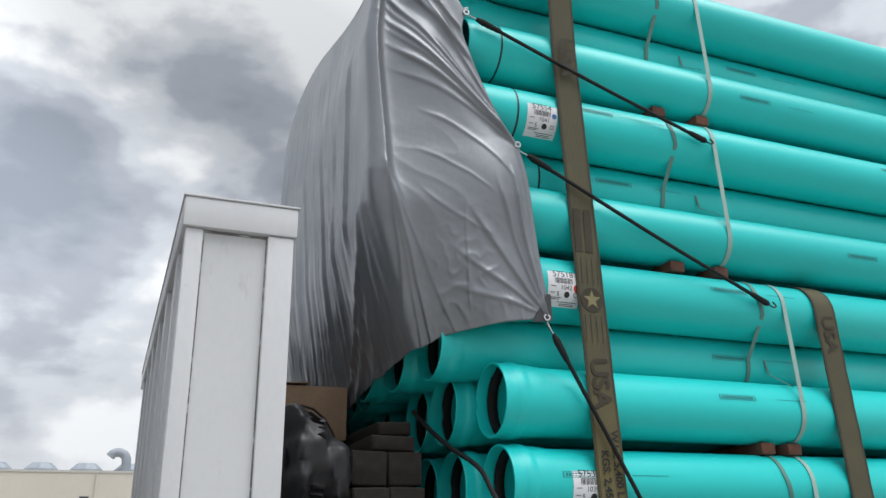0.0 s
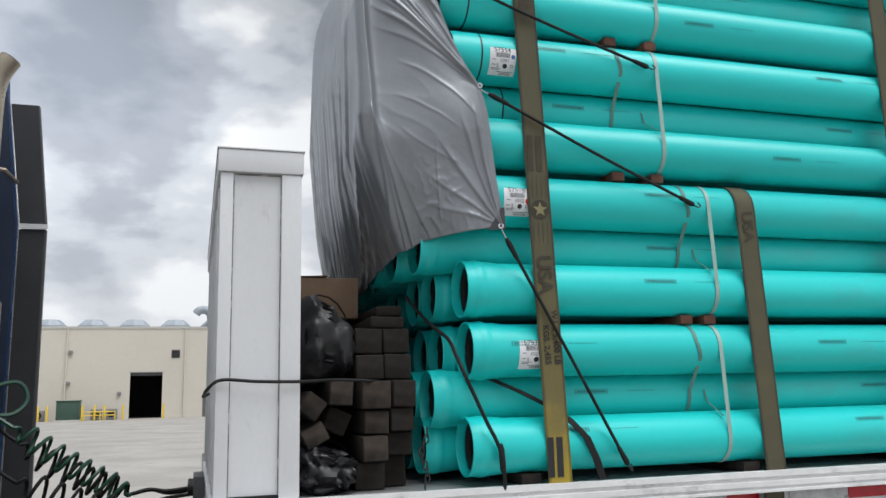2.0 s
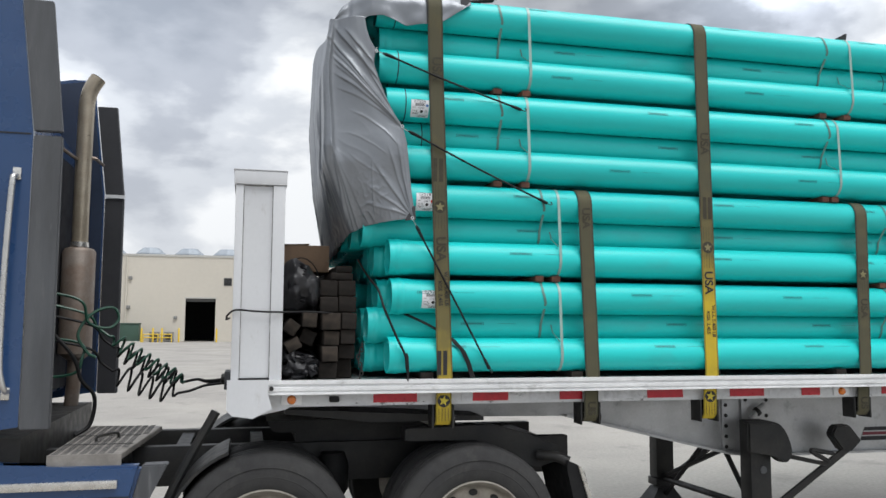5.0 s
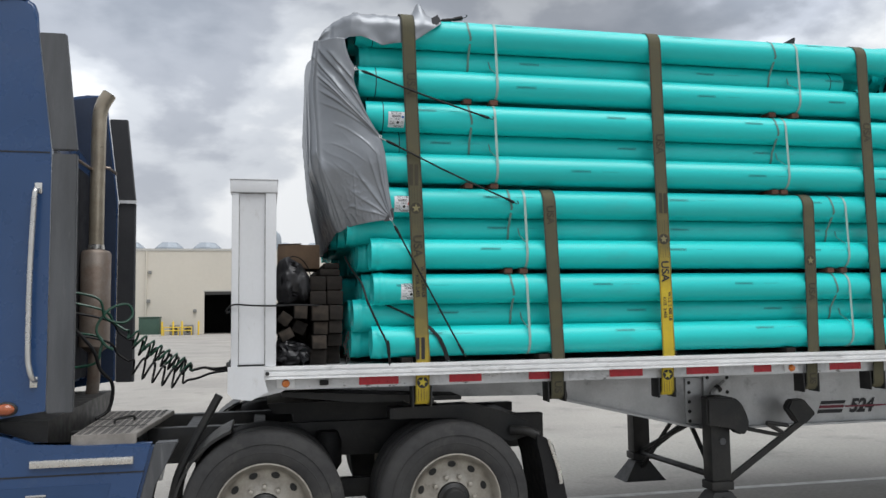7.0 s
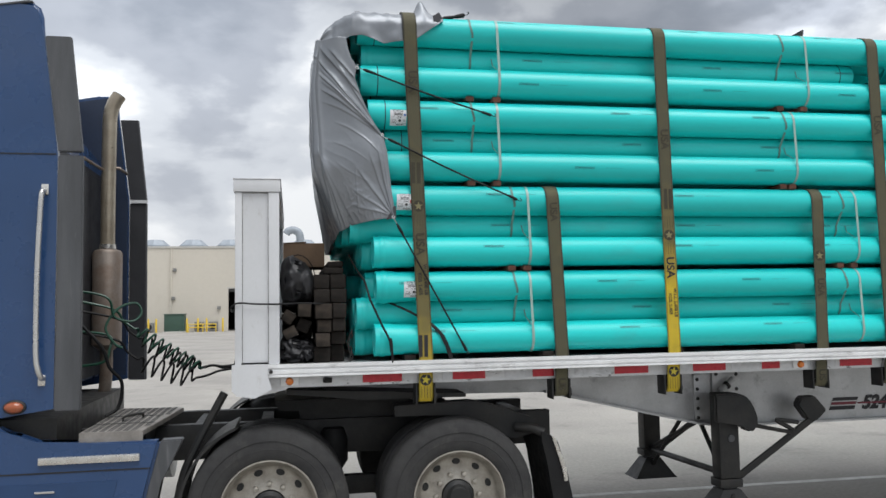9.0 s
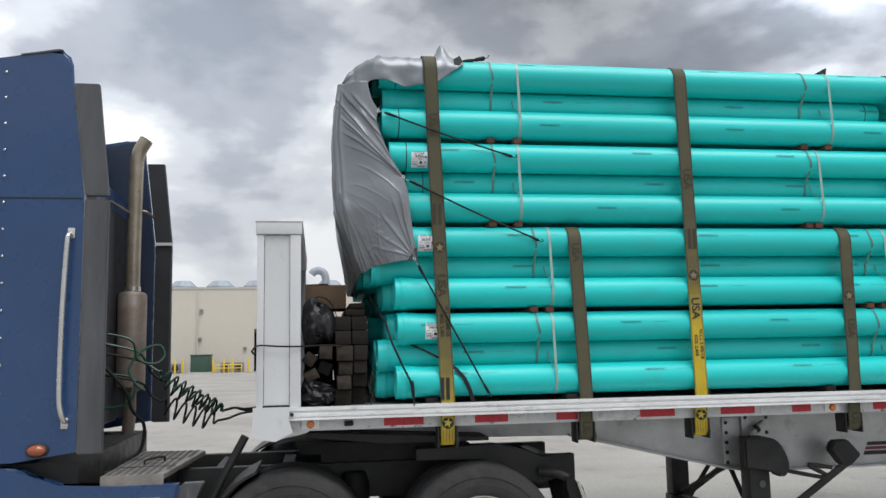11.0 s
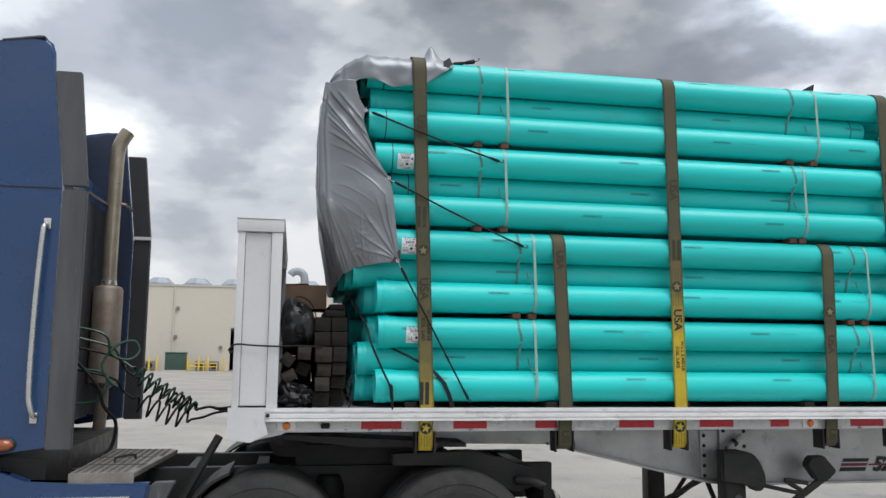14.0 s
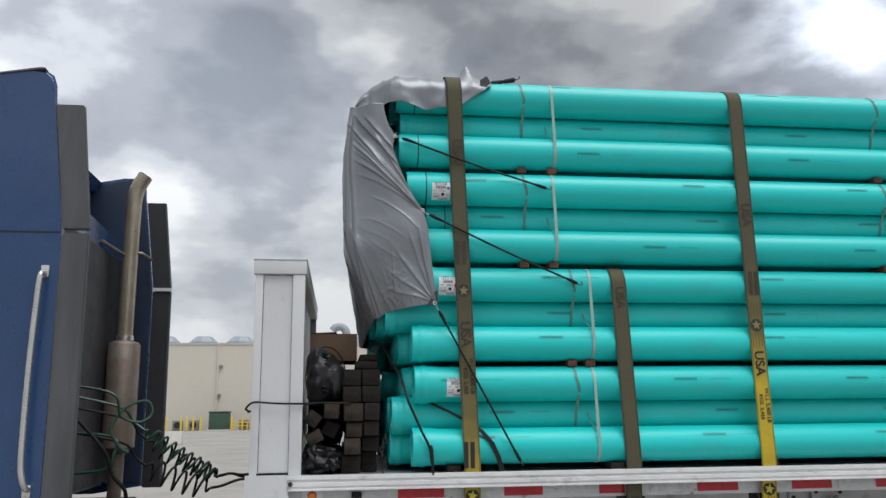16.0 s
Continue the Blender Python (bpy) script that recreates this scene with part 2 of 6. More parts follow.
WHITETAPE = material("white_reflective_tape", (0.62, 0.63, 0.65), 0.4, second=(0.45, 0.46, 0.47), scale=16, amount=0.8, grain=0.08, dirt=(0.10, 0.10, 0.10), dirt_scale=14, dirt_at=(0.58, 0.75))
AMBER = material("amber_lens", (0.75, 0.20, 0.015), 0.2, second=(0.5, 0.12, 0.01), scale=30, grain=0.05, coat=0.5)
HOSE_G = material("green_air_hose", (0.010, 0.065, 0.038), 0.45, second=(0.006, 0.035, 0.024), scale=8, grain=0.1)
MAROON = material("maroon_stripe", (0.16, 0.014, 0.03), 0.5, grain=0.1)
STAR = material("pale_star_print", (0.22, 0.20, 0.10), 0.8, grain=0.2)
WALLPAINT = material("cream_wall_paint", (0.60, 0.56, 0.485), 0.85, second=(0.545, 0.51, 0.445), scale=0.12, amount=0.8, grain=0.03, bump_scale=3, dirt=(0.5, 0.46, 0.39), dirt_scale=0.5, dirt_at=(0.6, 0.9))
ROOFTRIM = material("roof_edge_trim", (0.50, 0.49, 0.46), 0.6, grain=0.05)
VENT = material("galvanised_vent", (0.30, 0.335, 0.375), 0.6, metal=0.1, second=(0.24, 0.27, 0.30), scale=2, amount=0.8, grain=0.06)
DOORDARK = material("dark_doorway", (0.012, 0.012, 0.013), 0.9, grain=0.1)
STEELDOOR = material("grey_steel_door", (0.11, 0.11, 0.11), 0.6, grain=0.05)
YELLOW = material("yellow_bollard_paint", (0.72, 0.50, 0.045), 0.55, second=(0.55, 0.38, 0.05), scale=3, grain=0.06)
GREENBOX = material("green_cabinet_paint", (0.040, 0.085, 0.062), 0.5, second=(0.03, 0.065, 0.05), scale=2, grain=0.06)
GREYBOX = material("grey_unit_paint", (0.22, 0.22, 0.21), 0.6, grain=0.05)
MARK = material("worn_white_line", (0.62, 0.62, 0.60), 0.8, second=(0.42, 0.41, 0.39), scale=6, amount=1.0, grain=0.12)
CONCRETE = material("pale_kerb_concrete", (0.55, 0.54, 0.51), 0.9, grain=0.08)


def ground_material():
    m = material("worn_concrete_yard", (0.315, 0.298, 0.272), 0.88, second=(0.235, 0.222, 0.205), scale=0.35, amount=1.0, bump=0.003, bump_scale=22, grain=0.20, dirt=(0.13, 0.125, 0.118), dirt_scale=1.1, dirt_at=(0.56, 0.78))
    return m


def strap_material():
    """Webbing: weathered olive, worn to its yellow lower down, with a fine weave."""
    m = bpy.data.materials.new("yellow_olive_webbing")
    m.use_nodes = True
    ns, ls = m.node_tree.nodes, m.node_tree.links
    b = ns["Principled BSDF"]
    b.inputs["Roughness"].default_value = 0.85
    co = ns.new("ShaderNodeTexCoord")
    att = ns.new("ShaderNodeAttribute")
    att.attribute_name = "fresh"
    n = ns.new("ShaderNodeTexNoise")
    n.inputs["Scale"].default_value, n.inputs["Detail"].default_value = 9, 7
    ls.new(co.outputs["Object"], n.inputs[0])
    a = ns.new("ShaderNodeMath")
    a.operation = "MULTIPLY_ADD"
    ls.new(n.outputs["Fac"], a.inputs[0])
    a.inputs[1].default_value = 0.45
    a.inputs[2].default_value = -0.22
    s = ns.new("ShaderNodeMath")
    s.operation, s.use_clamp = "ADD", True
    ls.new(a.outputs[0], s.inputs[0])
    ls.new(att.outputs["Fac"], s.inputs[1])
    r = ns.new("ShaderNodeValToRGB")
    for p, c in ((0.5, (0.17, 0.142, 0.052)),):
        e = r.color_ramp.elements.new(p)
        e.color = (*c, 1)
    r.color_ramp.elements[0].color = (0.090, 0.083, 0.048, 1)
    r.color_ramp.elements[-1].color = (0.60, 0.44, 0.030, 1)
    ls.new(s.outputs[0], r.inputs[0])
    wv = ns.new("ShaderNodeTexWave")
    wv.bands_direction = "X"
    wv.inputs["Scale"].default_value, wv.inputs["Distortion"].default_value = 60, 0.4
    ls.new(co.outputs["Object"], wv.inputs[0])
    mx = ns.new("ShaderNodeMix")
    mx.data_type, mx.blend_type = "RGBA", "MULTIPLY"
    mx.inputs[0].default_value = 0.22
    ls.new(r.outputs[0], mx.inputs[6])
    ls.new(wv.outputs[0], mx.inputs[7])
    ed = ns.new("ShaderNodeAttribute")
    ed.attribute_name = "selvedge"
    dk = ns.new("ShaderNodeMix")
    dk.data_type, dk.blend_type = "RGBA", "MULTIPLY"
    dk.inputs[7].default_value = (0.50, 0.52, 0.58, 1)
    ls.new(ed.outputs["Fac"], dk.inputs[0])
    ls.new(mx.outputs[2], dk.inputs[6])
    ls.new(dk.outputs[2], b.inputs["Base Color"])
    bp = ns.new("ShaderNodeBump")
    bp.inputs["Strength"].default_value, bp.inputs["Distance"].default_value = 0.5, 0.001
    ls.new(wv.outputs[1], bp.inputs["Height"])
    ls.new(bp.outputs[0], b.inputs["Normal"])
    return m


STRAP = strap_material()


# ---- building tools ----
def thing(name, label, category, group="", kind="", m=None):
    e = new(name)
    e.empty_display_size = 0.05
    if m is not None:
        e.matrix_world = m
    return tagged(e, label, category, group, kind)


def mesh_of(name, bm, mat, smooth=40):
    me = bpy.data.meshes.new(name)
    bmesh.ops.recalc_face_normals(bm, faces=bm.faces)
    bm.to_mesh(me)
    bm.free()
    for mt in (mat if isinstance(mat, (list, tuple)) else [mat]):
        me.materials.append(mt)
    if smooth:
        me.polygons.foreach_set("use_smooth", [True] * len(me.polygons))
        me.set_sharp_from_angle(angle=radians(smooth))
    return me


def part(name, bm, mat, parent=None, label="", smooth=40):
    ob = new(name, mesh_of(name, bm, mat, smooth))
    if parent is not None:
        ob.parent = parent
        ob.matrix_parent_inverse = parent.matrix_world.inverted() if parent.parent is None else Matrix()
    if label:
        ob["label"] = label
    return ob


def box(x0, x1, y0, y1, z0, z1, bevel=0.0, bm=None):
    """A box, alone or added to bm; a bevel only on a fresh one."""
    own = bm is None
    bm = bmesh.new() if own else bm
    v = [bm.verts.new(p) for p in ((x0, y0, z0), (x1, y0, z0), (x1, y1, z0), (x0, y1, z0), (x0, y0, z1), (x1, y0, z1), (x1, y1, z1), (x0, y1, z1))]
    for q in ((0, 3, 2, 1), (4, 5, 6, 7), (0, 1, 5, 4), (1, 2, 6, 5), (2, 3, 7, 6), (3, 0, 4, 7)):
        bm.faces.new([v[i] for i in q])
    if own and bevel:
        bmesh.ops.bevel(bm, geom=bm.edges[:], offset=bevel, segments=2, affect="EDGES", profile=0.6)
    return bm


def lathe(profile, seg=32, axis="x", centre=(0, 0, 0), closed=True, bm=None):
    """Turns (along, radius) pairs about an axis."""
    bm = bm or bmesh.new()
    rings = []
    for a, r in profile:
        ring = []
        for i in range(seg):
            t = 2 * math.pi * i / seg
            c, s = r * math.cos(t), r * math.sin(t)
            p = {"x": (a, c, s), "y": (s, a, c), "z": (c, s, a)}[axis]
            ring.append(bm.verts.new((p[0] + centre[0], p[1] + centre[1], p[2] + centre[2])))
        rings.append(ring)
    n = len(rings)
    for k in range(n if closed else n - 1):
        A, B = rings[k], rings[(k + 1) % n]
        for i in range(seg):
            bm.faces.new((A[i], A[(i + 1) % seg], B[(i + 1) % seg], B[i]))
    if not closed:
        for ring in (rings[0], rings[-1]):
            if profile[rings.index(ring)][1] > 1e-5:
                bm.faces.new(ring)
    return bm


def tube(points, r, seg=8, bm=None):
    """A round bar along points; r is one radius or one for each point."""
    bm = bm or bmesh.new()
    pts = [Vector(p) for p in points]
    rs = r if isinstance(r, (list, tuple)) else [r] * len(pts)
    rings, up = [], Vector((0.13, 0.21, 0.97))
    for i, p in enumerate(pts):
        d = (pts[min(i + 1, len(pts) - 1)] - pts[max(i - 1, 0)]).normalized()
        side = d.cross(up)
        if side.length < 0.05:
            side = d.cross(Vector((1, 0.2, 0.1)))
        side.normalize()
        nrm = side.cross(d).normalized()
        up = nrm
        rings.append([bm.verts.new(p + rs[i] * (math.cos(2 * math.pi * k / seg) * side + math.sin(2 * math.pi * k / seg) * nrm)) for k in range(seg)])
    for A, B in zip(rings, rings[1:]):
        for k in range(seg):
            bm.faces.new((A[k], A[(k + 1) % seg], B[(k + 1) % seg], B[k]))
    bm.faces.new(rings[0])
    bm.faces.new(rings[-1])
    return bm


def prism(outline, lo, hi, axis="y", bevel=0.0):
    """An outline extruded along an axis. axis y: outline in (x, z); x: in (y, z); z: in (x, y)."""
    bm = bmesh.new()
    put = {"y": lambda a, b, c: (a, c, b), "x": lambda a, b, c: (c, a, b), "z": lambda a, b, c: (a, b, c)}[axis]
    A = [bm.verts.new(put(a, b, lo)) for a, b in outline]
    B = [bm.verts.new(put(a, b, hi)) for a, b in outline]
    bm.faces.new(A)
    bm.faces.new(B)
    n = len(A)
    for i in range(n):
        bm.faces.new((A[i], A[(i + 1) % n], B[(i + 1) % n], B[i]))
    if bevel:
        bmesh.ops.bevel(bm, geom=bm.edges[:], offset=bevel, segments=2, affect="EDGES")
    return bm


def smooth_path(pts, n=8):
    """Catmull-Rom through points."""
    P = [Vector(p) for p in pts]
    P = [2 * P[0] - P[1]] + P + [2 * P[-1] - P[-2]]
    out = []
    for i in range(1, len(P) - 2):
        for k in range(n):
            t = k / n
            out.append(0.5 * (2 * P[i] + (P[i + 1] - P[i - 1]) * t + (2 * P[i - 1] - 5 * P[i] + 4 * P[i + 1] - P[i + 2]) * t * t + (3 * P[i] - P[i - 1] - 3 * P[i + 1] + P[i + 2]) * t ** 3))
    return out + [P[-2]]


def letters(text, size, m, mat, name, parent, extrude=0.0008, bold=0.0, slant=0.0):
    cu = bpy.data.curves.new(name, "FONT")
    cu.body, cu.size, cu.extrude, cu.align_x, cu.align_y = text, size, extrude, "CENTER", "CENTER"
    cu.offset, cu.shear = bold, slant
    cu.materials.append(mat)
    tmp = bpy.data.objects.new(name, cu)
    me = bpy.data.meshes.new_from_object(tmp)
    bpy.data.objects.remove(tmp)
    ob = new(name, me)
    ob.parent = parent
    ob.matrix_parent_inverse = parent.matrix_world.inverted()
    ob.matrix_world = m
    return ob


FACING = pose(0, 0, 0, 90, 0, 0)      # letters that stand upright and face -y
DOWN = pose(0, 0, 0, 90, 90, 0)       # letters that run downwards and face -y


# ---- ground ----
GROUND = -0.045
bm = bmesh.new()
v = [bm.verts.new(p) for p in ((-1500, -1500, GROUND), (1500, -1500, GROUND), (1500, 1500, GROUND), (-1500, 1500, GROUND))]
bm.faces.new(v)
tagged(part("ground", bm, ground_material(), smooth=0), "pale grey worn concrete yard with faint stains", "ground", kind="structure")
tagged(part("road_line", box(-9, 16, 4.24, 4.34, GROUND, GROUND + 0.004), MARK, smooth=0), "worn white painted line on the yard", "line", kind="structure")

# ---- the far warehouse ----
WY = 80.0
WIN, DOOR, SIDE = (-2.1, -1.45, 5.55, 6.2), (-5.72, -2.88, 0.0, 4.2), (0.75, 1.75, 0.0, 2.1)
warehouse = thing("warehouse", "long cream warehouse with a flat roof and an open dark doorway", "building", m=pose(0, WY, 0))


def wall_with_holes(x0, x1, z1, holes, y0, y1):
    xs = sorted({x0, x1, *[h[0] for h in holes], *[h[1] for h in holes]})
    bm = bmesh.new()
    for a, b in zip(xs, xs[1:]):
        cuts = sorted((h[2], h[3]) for h in holes if h[0] <= a and h[1] >= b)
        z = 0.0
        for lo, hi in cuts + [(z1, z1)]:
            if lo > z + 1e-6:
                box(a, b, y0, y1, z, lo, bm=bm)
            z = hi
    bmesh.ops.remove_doubles(bm, verts=bm.verts[:], dist=1e-5)
    return bm


part("front_wall", wall_with_holes(-45, 40, 8.25, [WIN, DOOR, SIDE], WY, WY + 0.3), WALLPAINT, warehouse, smooth=0)
for nm, dims in (("side_wall", (-45, -44.7, WY + 0.3, WY + 45)), ("side_wall", (39.7, 40, WY + 0.3, WY + 45)), ("back_wall", (-45, 40, WY + 45, WY + 45.3))):
    part(nm, box(*dims, 0, 8.25), WALLPAINT, warehouse, smooth=0)
part("roof", box(-44.6, 39.6, WY + 0.35, WY + 44.9, 7.9, 8.2), ROOFTRIM, warehouse, smooth=0)
part("roof_trim", box(-45.1, 40.1, WY - 0.06, WY + 0.34, 8.25, 8.45), ROOFTRIM, warehouse, "pale metal roof edge", smooth=0)
part("doorway_frame", box(DOOR[0] - 0.12, DOOR[1] + 0.12, WY - 0.03, WY - 0.003, 4.2, 4.32), ROOFTRIM, warehouse, smooth=0)
part("raised_door", box(DOOR[0], DOOR[1], WY + 0.31, WY + 0.36, 3.9, 4.4), STEELDOOR, warehouse, smooth=0)
# inner walls added behind the door, the room's shade put into their colour
part("interior_floor_shade", box(-9, 2, WY + 8, WY + 8.2, 0, 7.8), DOORDARK, warehouse, "added inner wall, the doorway's shade put into its near-black colour", smooth=0)
part("interior_side", box(-9.2, -9, WY + 0.31, WY + 8.2, 0, 7.8), DOORDARK, warehouse, smooth=0)
part("interior_side", box(2, 2.2, WY + 0.31, WY + 8.2, 0, 7.8), DOORDARK, warehouse, smooth=0)
lou = part("louvre", box(WIN[0] - 0.06, WIN[1] + 0.06, WY - 0.04, WY - 0.004, WIN[2] - 0.06, WIN[3] + 0.06), STEELDOOR, warehouse, "small dark louvred wall vent", smooth=0)
for k in range(5):
    part("slat", box(WIN[0], WIN[1], WY - 0.08, WY - 0.045, WIN[2] + 0.02 + k * 0.13, WIN[2] + 0.08 + k * 0.13), DOORDARK, lou, smooth=0)
sd = part("side_door", box(SIDE[0], SIDE[1], WY + 0.1, WY + 0.16, 0, 2.1), STEELDOOR, warehouse, "grey steel side door", smooth=0)
part("glazing", box(SIDE[0] + 0.55, SIDE[0] + 0.8, WY + 0.085, WY + 0.098, 1.1, 1.8), PAPER, sd, smooth=0)
for x in (-31.0, -21.2, -11.2, -0.95, 9.3, 19.6, 29.5):
    part("downpipe", tube([(x, WY - 0.12, 8.2), (x, WY - 0.12, 0.1)], 0.075, 6), WALLPAINT, warehouse)
for x, z in ((-10.85, 6.1), (-10.95, 3.3), (-6.6, 2.3)):
    part("wall_lamp", box(x - 0.16, x + 0.16, WY - 0.22, WY - 0.005, z - 0.16, z + 0.16, 0.03), GREYBOX, warehouse)
# roof ventilators, one every four metres or so
seed_vent = None
for i in range(-8, 9):
    x = -5.75 + 3.78 * i
    bm = lathe([(8.2, 0.95), (8.62, 0.95), (8.64, 1.46), (8.80, 1.44), (9.16, 1.05), (9.38, 0.80), (9.42, 0.0001)], 8, "z", closed=False)
    if seed_vent is None:
        seed_vent = thing("roof_ventilator", "low hooded galvanised ventilator on the warehouse roof", "ventilator", "roof ventilators", m=pose(x, WY + 4.0, 0))
        h = part("hood", bm, VENT, None, smooth=20)
        h.parent = seed_vent
    else:
        bm.free()
        copy_thing(seed_vent, pose(x, WY + 4.0, 0))
duct = thing("roof_duct", "round gooseneck exhaust duct on the warehouse roof", "duct", m=pose(1.2, WY + 2.5, 8.2))
part("gooseneck", tube(smooth_path([(1.4, WY + 2.5, 8.2), (1.4, WY + 2.5, 9.4), (1.25, WY + 2.5, 10.0), (0.75, WY + 2.5, 10.3), (0.2, WY + 2.5, 10.2), (-0.05, WY + 2.5, 9.9)], 4), 0.42, 10), VENT, duct)

trans = thing("electrical_cabinet", "dark green steel electrical cabinet on the yard by the warehouse", "cabinet", m=pose(-10.5, WY - 2, 0))
part("cabinet_body", box(-11.45, -9.6, WY - 2.6, WY - 1.2, 0.1, 1.68, 0.03), GREENBOX, trans)
part("cabinet_lid", box(-11.5, -9.55, WY - 2.66, WY - 1.15, 1.68, 1.78, 0.02), GREENBOX, trans)
part("plinth", box(-11.6, -9.45, WY - 2.75, WY - 1.05, 0.0, 0.1), CONCRETE, trans, smooth=0)


post = thing("bollard", "yellow painted steel bollard in front of the warehouse", "bollard", "warehouse bollards", m=pose(-9.3, WY - 3, 0))
pp = part("post", lathe([(0, 0.09), (1.25, 0.09), (1.31, 0.06), (1.33, 0.0001)], 10, "z", closed=False), YELLOW)
pp.parent = post
for x in (-13.4, -12.8, -12.1, -8.3, -7.5, -6.0, -2.6, -13.9, 3.0, -15.2):
    copy_thing(post, pose(x, WY - 3, 0))
rail_t = thing("guard_rail", "low yellow steel guard rail by the warehouse", "guard rail", m=pose(-8, WY - 3.4, 0))
for z in (0.45, 0.75):
    part("bar", tube([(-9.1, WY - 3.4, z), (-6.6, WY - 3.4, z)], 0.05, 6), YELLOW, rail_t)
for x in (-9.1, -7.8, -6.6):
    part("leg", tube([(x, WY - 3.4, 0), (x, WY - 3.4, 0.8)], 0.05, 6), YELLOW, rail_t)
for x in (-7.1, -8.4, -13.1, -14.6):
    u = thing("condenser_unit", "small grey outdoor condenser unit by the warehouse wall", "condenser", "condenser units", m=pose(x, WY - 0.8, 0))
    part("casing", box(x - 0.45, x + 0.45, WY - 1.1, WY - 0.4, 0.05, 0.95, 0.03), GREYBOX, u)
    part("fan_grille", lathe([(WY - 1.13, 0.32), (WY - 1.104, 0.32)], 12, "y", (x, 0, 0.5), closed=False), BLACK, u)
    part("feet", box(x - 0.4, x + 0.4, WY - 1.0, WY - 0.5, 0.0, 0.05), BLACK, u, smooth=0)
kerb = thing("concrete_barrier", "pale concrete wheel barrier on the yard", "barrier", m=pose(-9.2, 46.3, 0))
part("block", prism([(46.0, 0), (46.6, 0), (46.42, 0.73), (46.18, 0.73)], -10.2, -8.2, "x", 0.03), CONCRETE, kerb)

# the warehouse and what stands before it, at the yard's level
for ob in [o for o in scene.objects if o.parent is None and o.location.y > 30]:
    ob.location.z += GROUND

# ---- the trailer ----
YN, YF = 2.105, 4.735       # outer faces of the two rub rails
DECK = 1.455
XE = 10.2                   # the bed's far end
trailer = thing("flatbed_trailer", "white and grey aluminium flatbed trailer loaded with teal pipes", "trailer", m=pose(3, 3.4, 0))


def rub_rail(y, sgn):
    prof = [(0, 1.463), (-0.012, 1.463), (-0.012, 1.440), (-0.002, 1.437), (-0.002, 1.425), (-0.012, 1.422), (-0.012, 1.402), (-0.004, 1.399), (-0.004, 1.391), (-0.012, 1.388), (-0.012, 1.378), (0.018, 1.378), (0.018, 1.463)]
    return prism([(y + sgn * (a + 0.012), z) for a, z in prof], 0.105, XE, "x")


r = part("rub_rail", rub_rail(YN, 1), RAIL, trailer, "grooved weathered aluminium side rail")
part("rub_rail", rub_rail(YF, -1), RAIL, trailer, "grooved weathered aluminium side rail")
for y0, y1 in ((2.195, 2.235), (4.605, 4.645)):
    part("side_band", prism([(0.105, 1.385), (XE, 1.385), (XE, 1.30), (0.47, 1.30), (0.44, 1.285), (0.25, 1.245), (0.13, 1.262), (0.105, 1.30)], y0, y1, "y"), BANDPAINT, trailer, "white painted lower side rail, chipped and scuffed", smooth=0)
part("corner_plate", prism([(0.10, 1.468), (0.335, 1.468), (0.335, 1.385), (0.36, 1.30), (0.25, 1.245), (0.13, 1.262), (0.10, 1.30)], 2.098, 2.104, "y"), WHITE, trailer, smooth=0)
dk = part("deck", box(0.13, XE, 2.13, 4.71, DECK - 0.035, DECK - 0.004), ALU, trailer, smooth=0)
for k in range(12):
    y = 2.14 + k * 0.2135
    part("deck_plank", box(0.14, XE, y, y + 0.207, DECK - 0.004, DECK), ALU, dk, smooth=0)
part("front_skirt", box(0.11, 0.15, 2.24, 4.6, 1.26, 1.42, 0.005), WHITE, trailer)
for k in range(26):
    x = 0.7 + k * 0.38
    if x < XE:
        part("cross_member", box(x, x + 0.05, 2.24, 4.6, 1.32, 1.418), ALU, trailer, smooth=0)
for y in (2.80, 4.02):
    part("main_beam", prism([(0.55, 1.415), (XE, 1.415), (XE, 0.81), (3.98, 0.81), (3.75, 0.835), (2.75, 1.07), (2.45, 1.14), (0.9, 1.165), (0.55, 1.25)], y, y + 0.02, "y"), ALU, trailer, "grey aluminium main beam", smooth=0)
    part("flange", prism([(2.45, 1.14), (2.75, 1.07), (3.75, 0.835), (3.98, 0.81), (XE, 0.81), (XE, 0.825), (3.98, 0.825), (3.76, 0.85), (2.76, 1.085), (2.46, 1.155)], y - 0.07, y + 0.09, "y"), ALU, trailer, smooth=0)
part("kingpin_plate", prism([(0.45, 1.26), (1.75, 1.19), (1.75, 1.165), (1.0, 1.17), (0.45, 1.23)], 2.45, 4.4, "y"), BLACK, trailer, "black coupler plate", smooth=0)
# reflective tape on the side band
for a, b, mt, lb in ((0.97, 1.243, REDTAPE, "red"), (1.53, 1.60, WHITETAPE, "white"), (1.603, 1.838, REDTAPE, "red"), (1.98, 2.185, WHITETAPE, "white"), (2.188, 2.345, REDTAPE, "red"), (2.50, 2.78, WHITETAPE, "white"), (2.81, 3.073, REDTAPE, "red"), (3.30, 3.425, WHITETAPE, "white"), (3.429, 3.694, REDTAPE, "red"), (3.74, 3.98, WHITETAPE, "white"), (3.994, 4.143, REDTAPE, "red"), (4.40, 4.62, WHITETAPE, "white"), (4.656, 4.935, REDTAPE, "red"), (5.2, 5.45, REDTAPE, "red"), (5.7, 5.95, REDTAPE, "red")):
    part("reflective_tape", box(a, b, 2.191, 2.1945, 1.318, 1.372), mt, trailer, lb + " reflective strip", smooth=0)
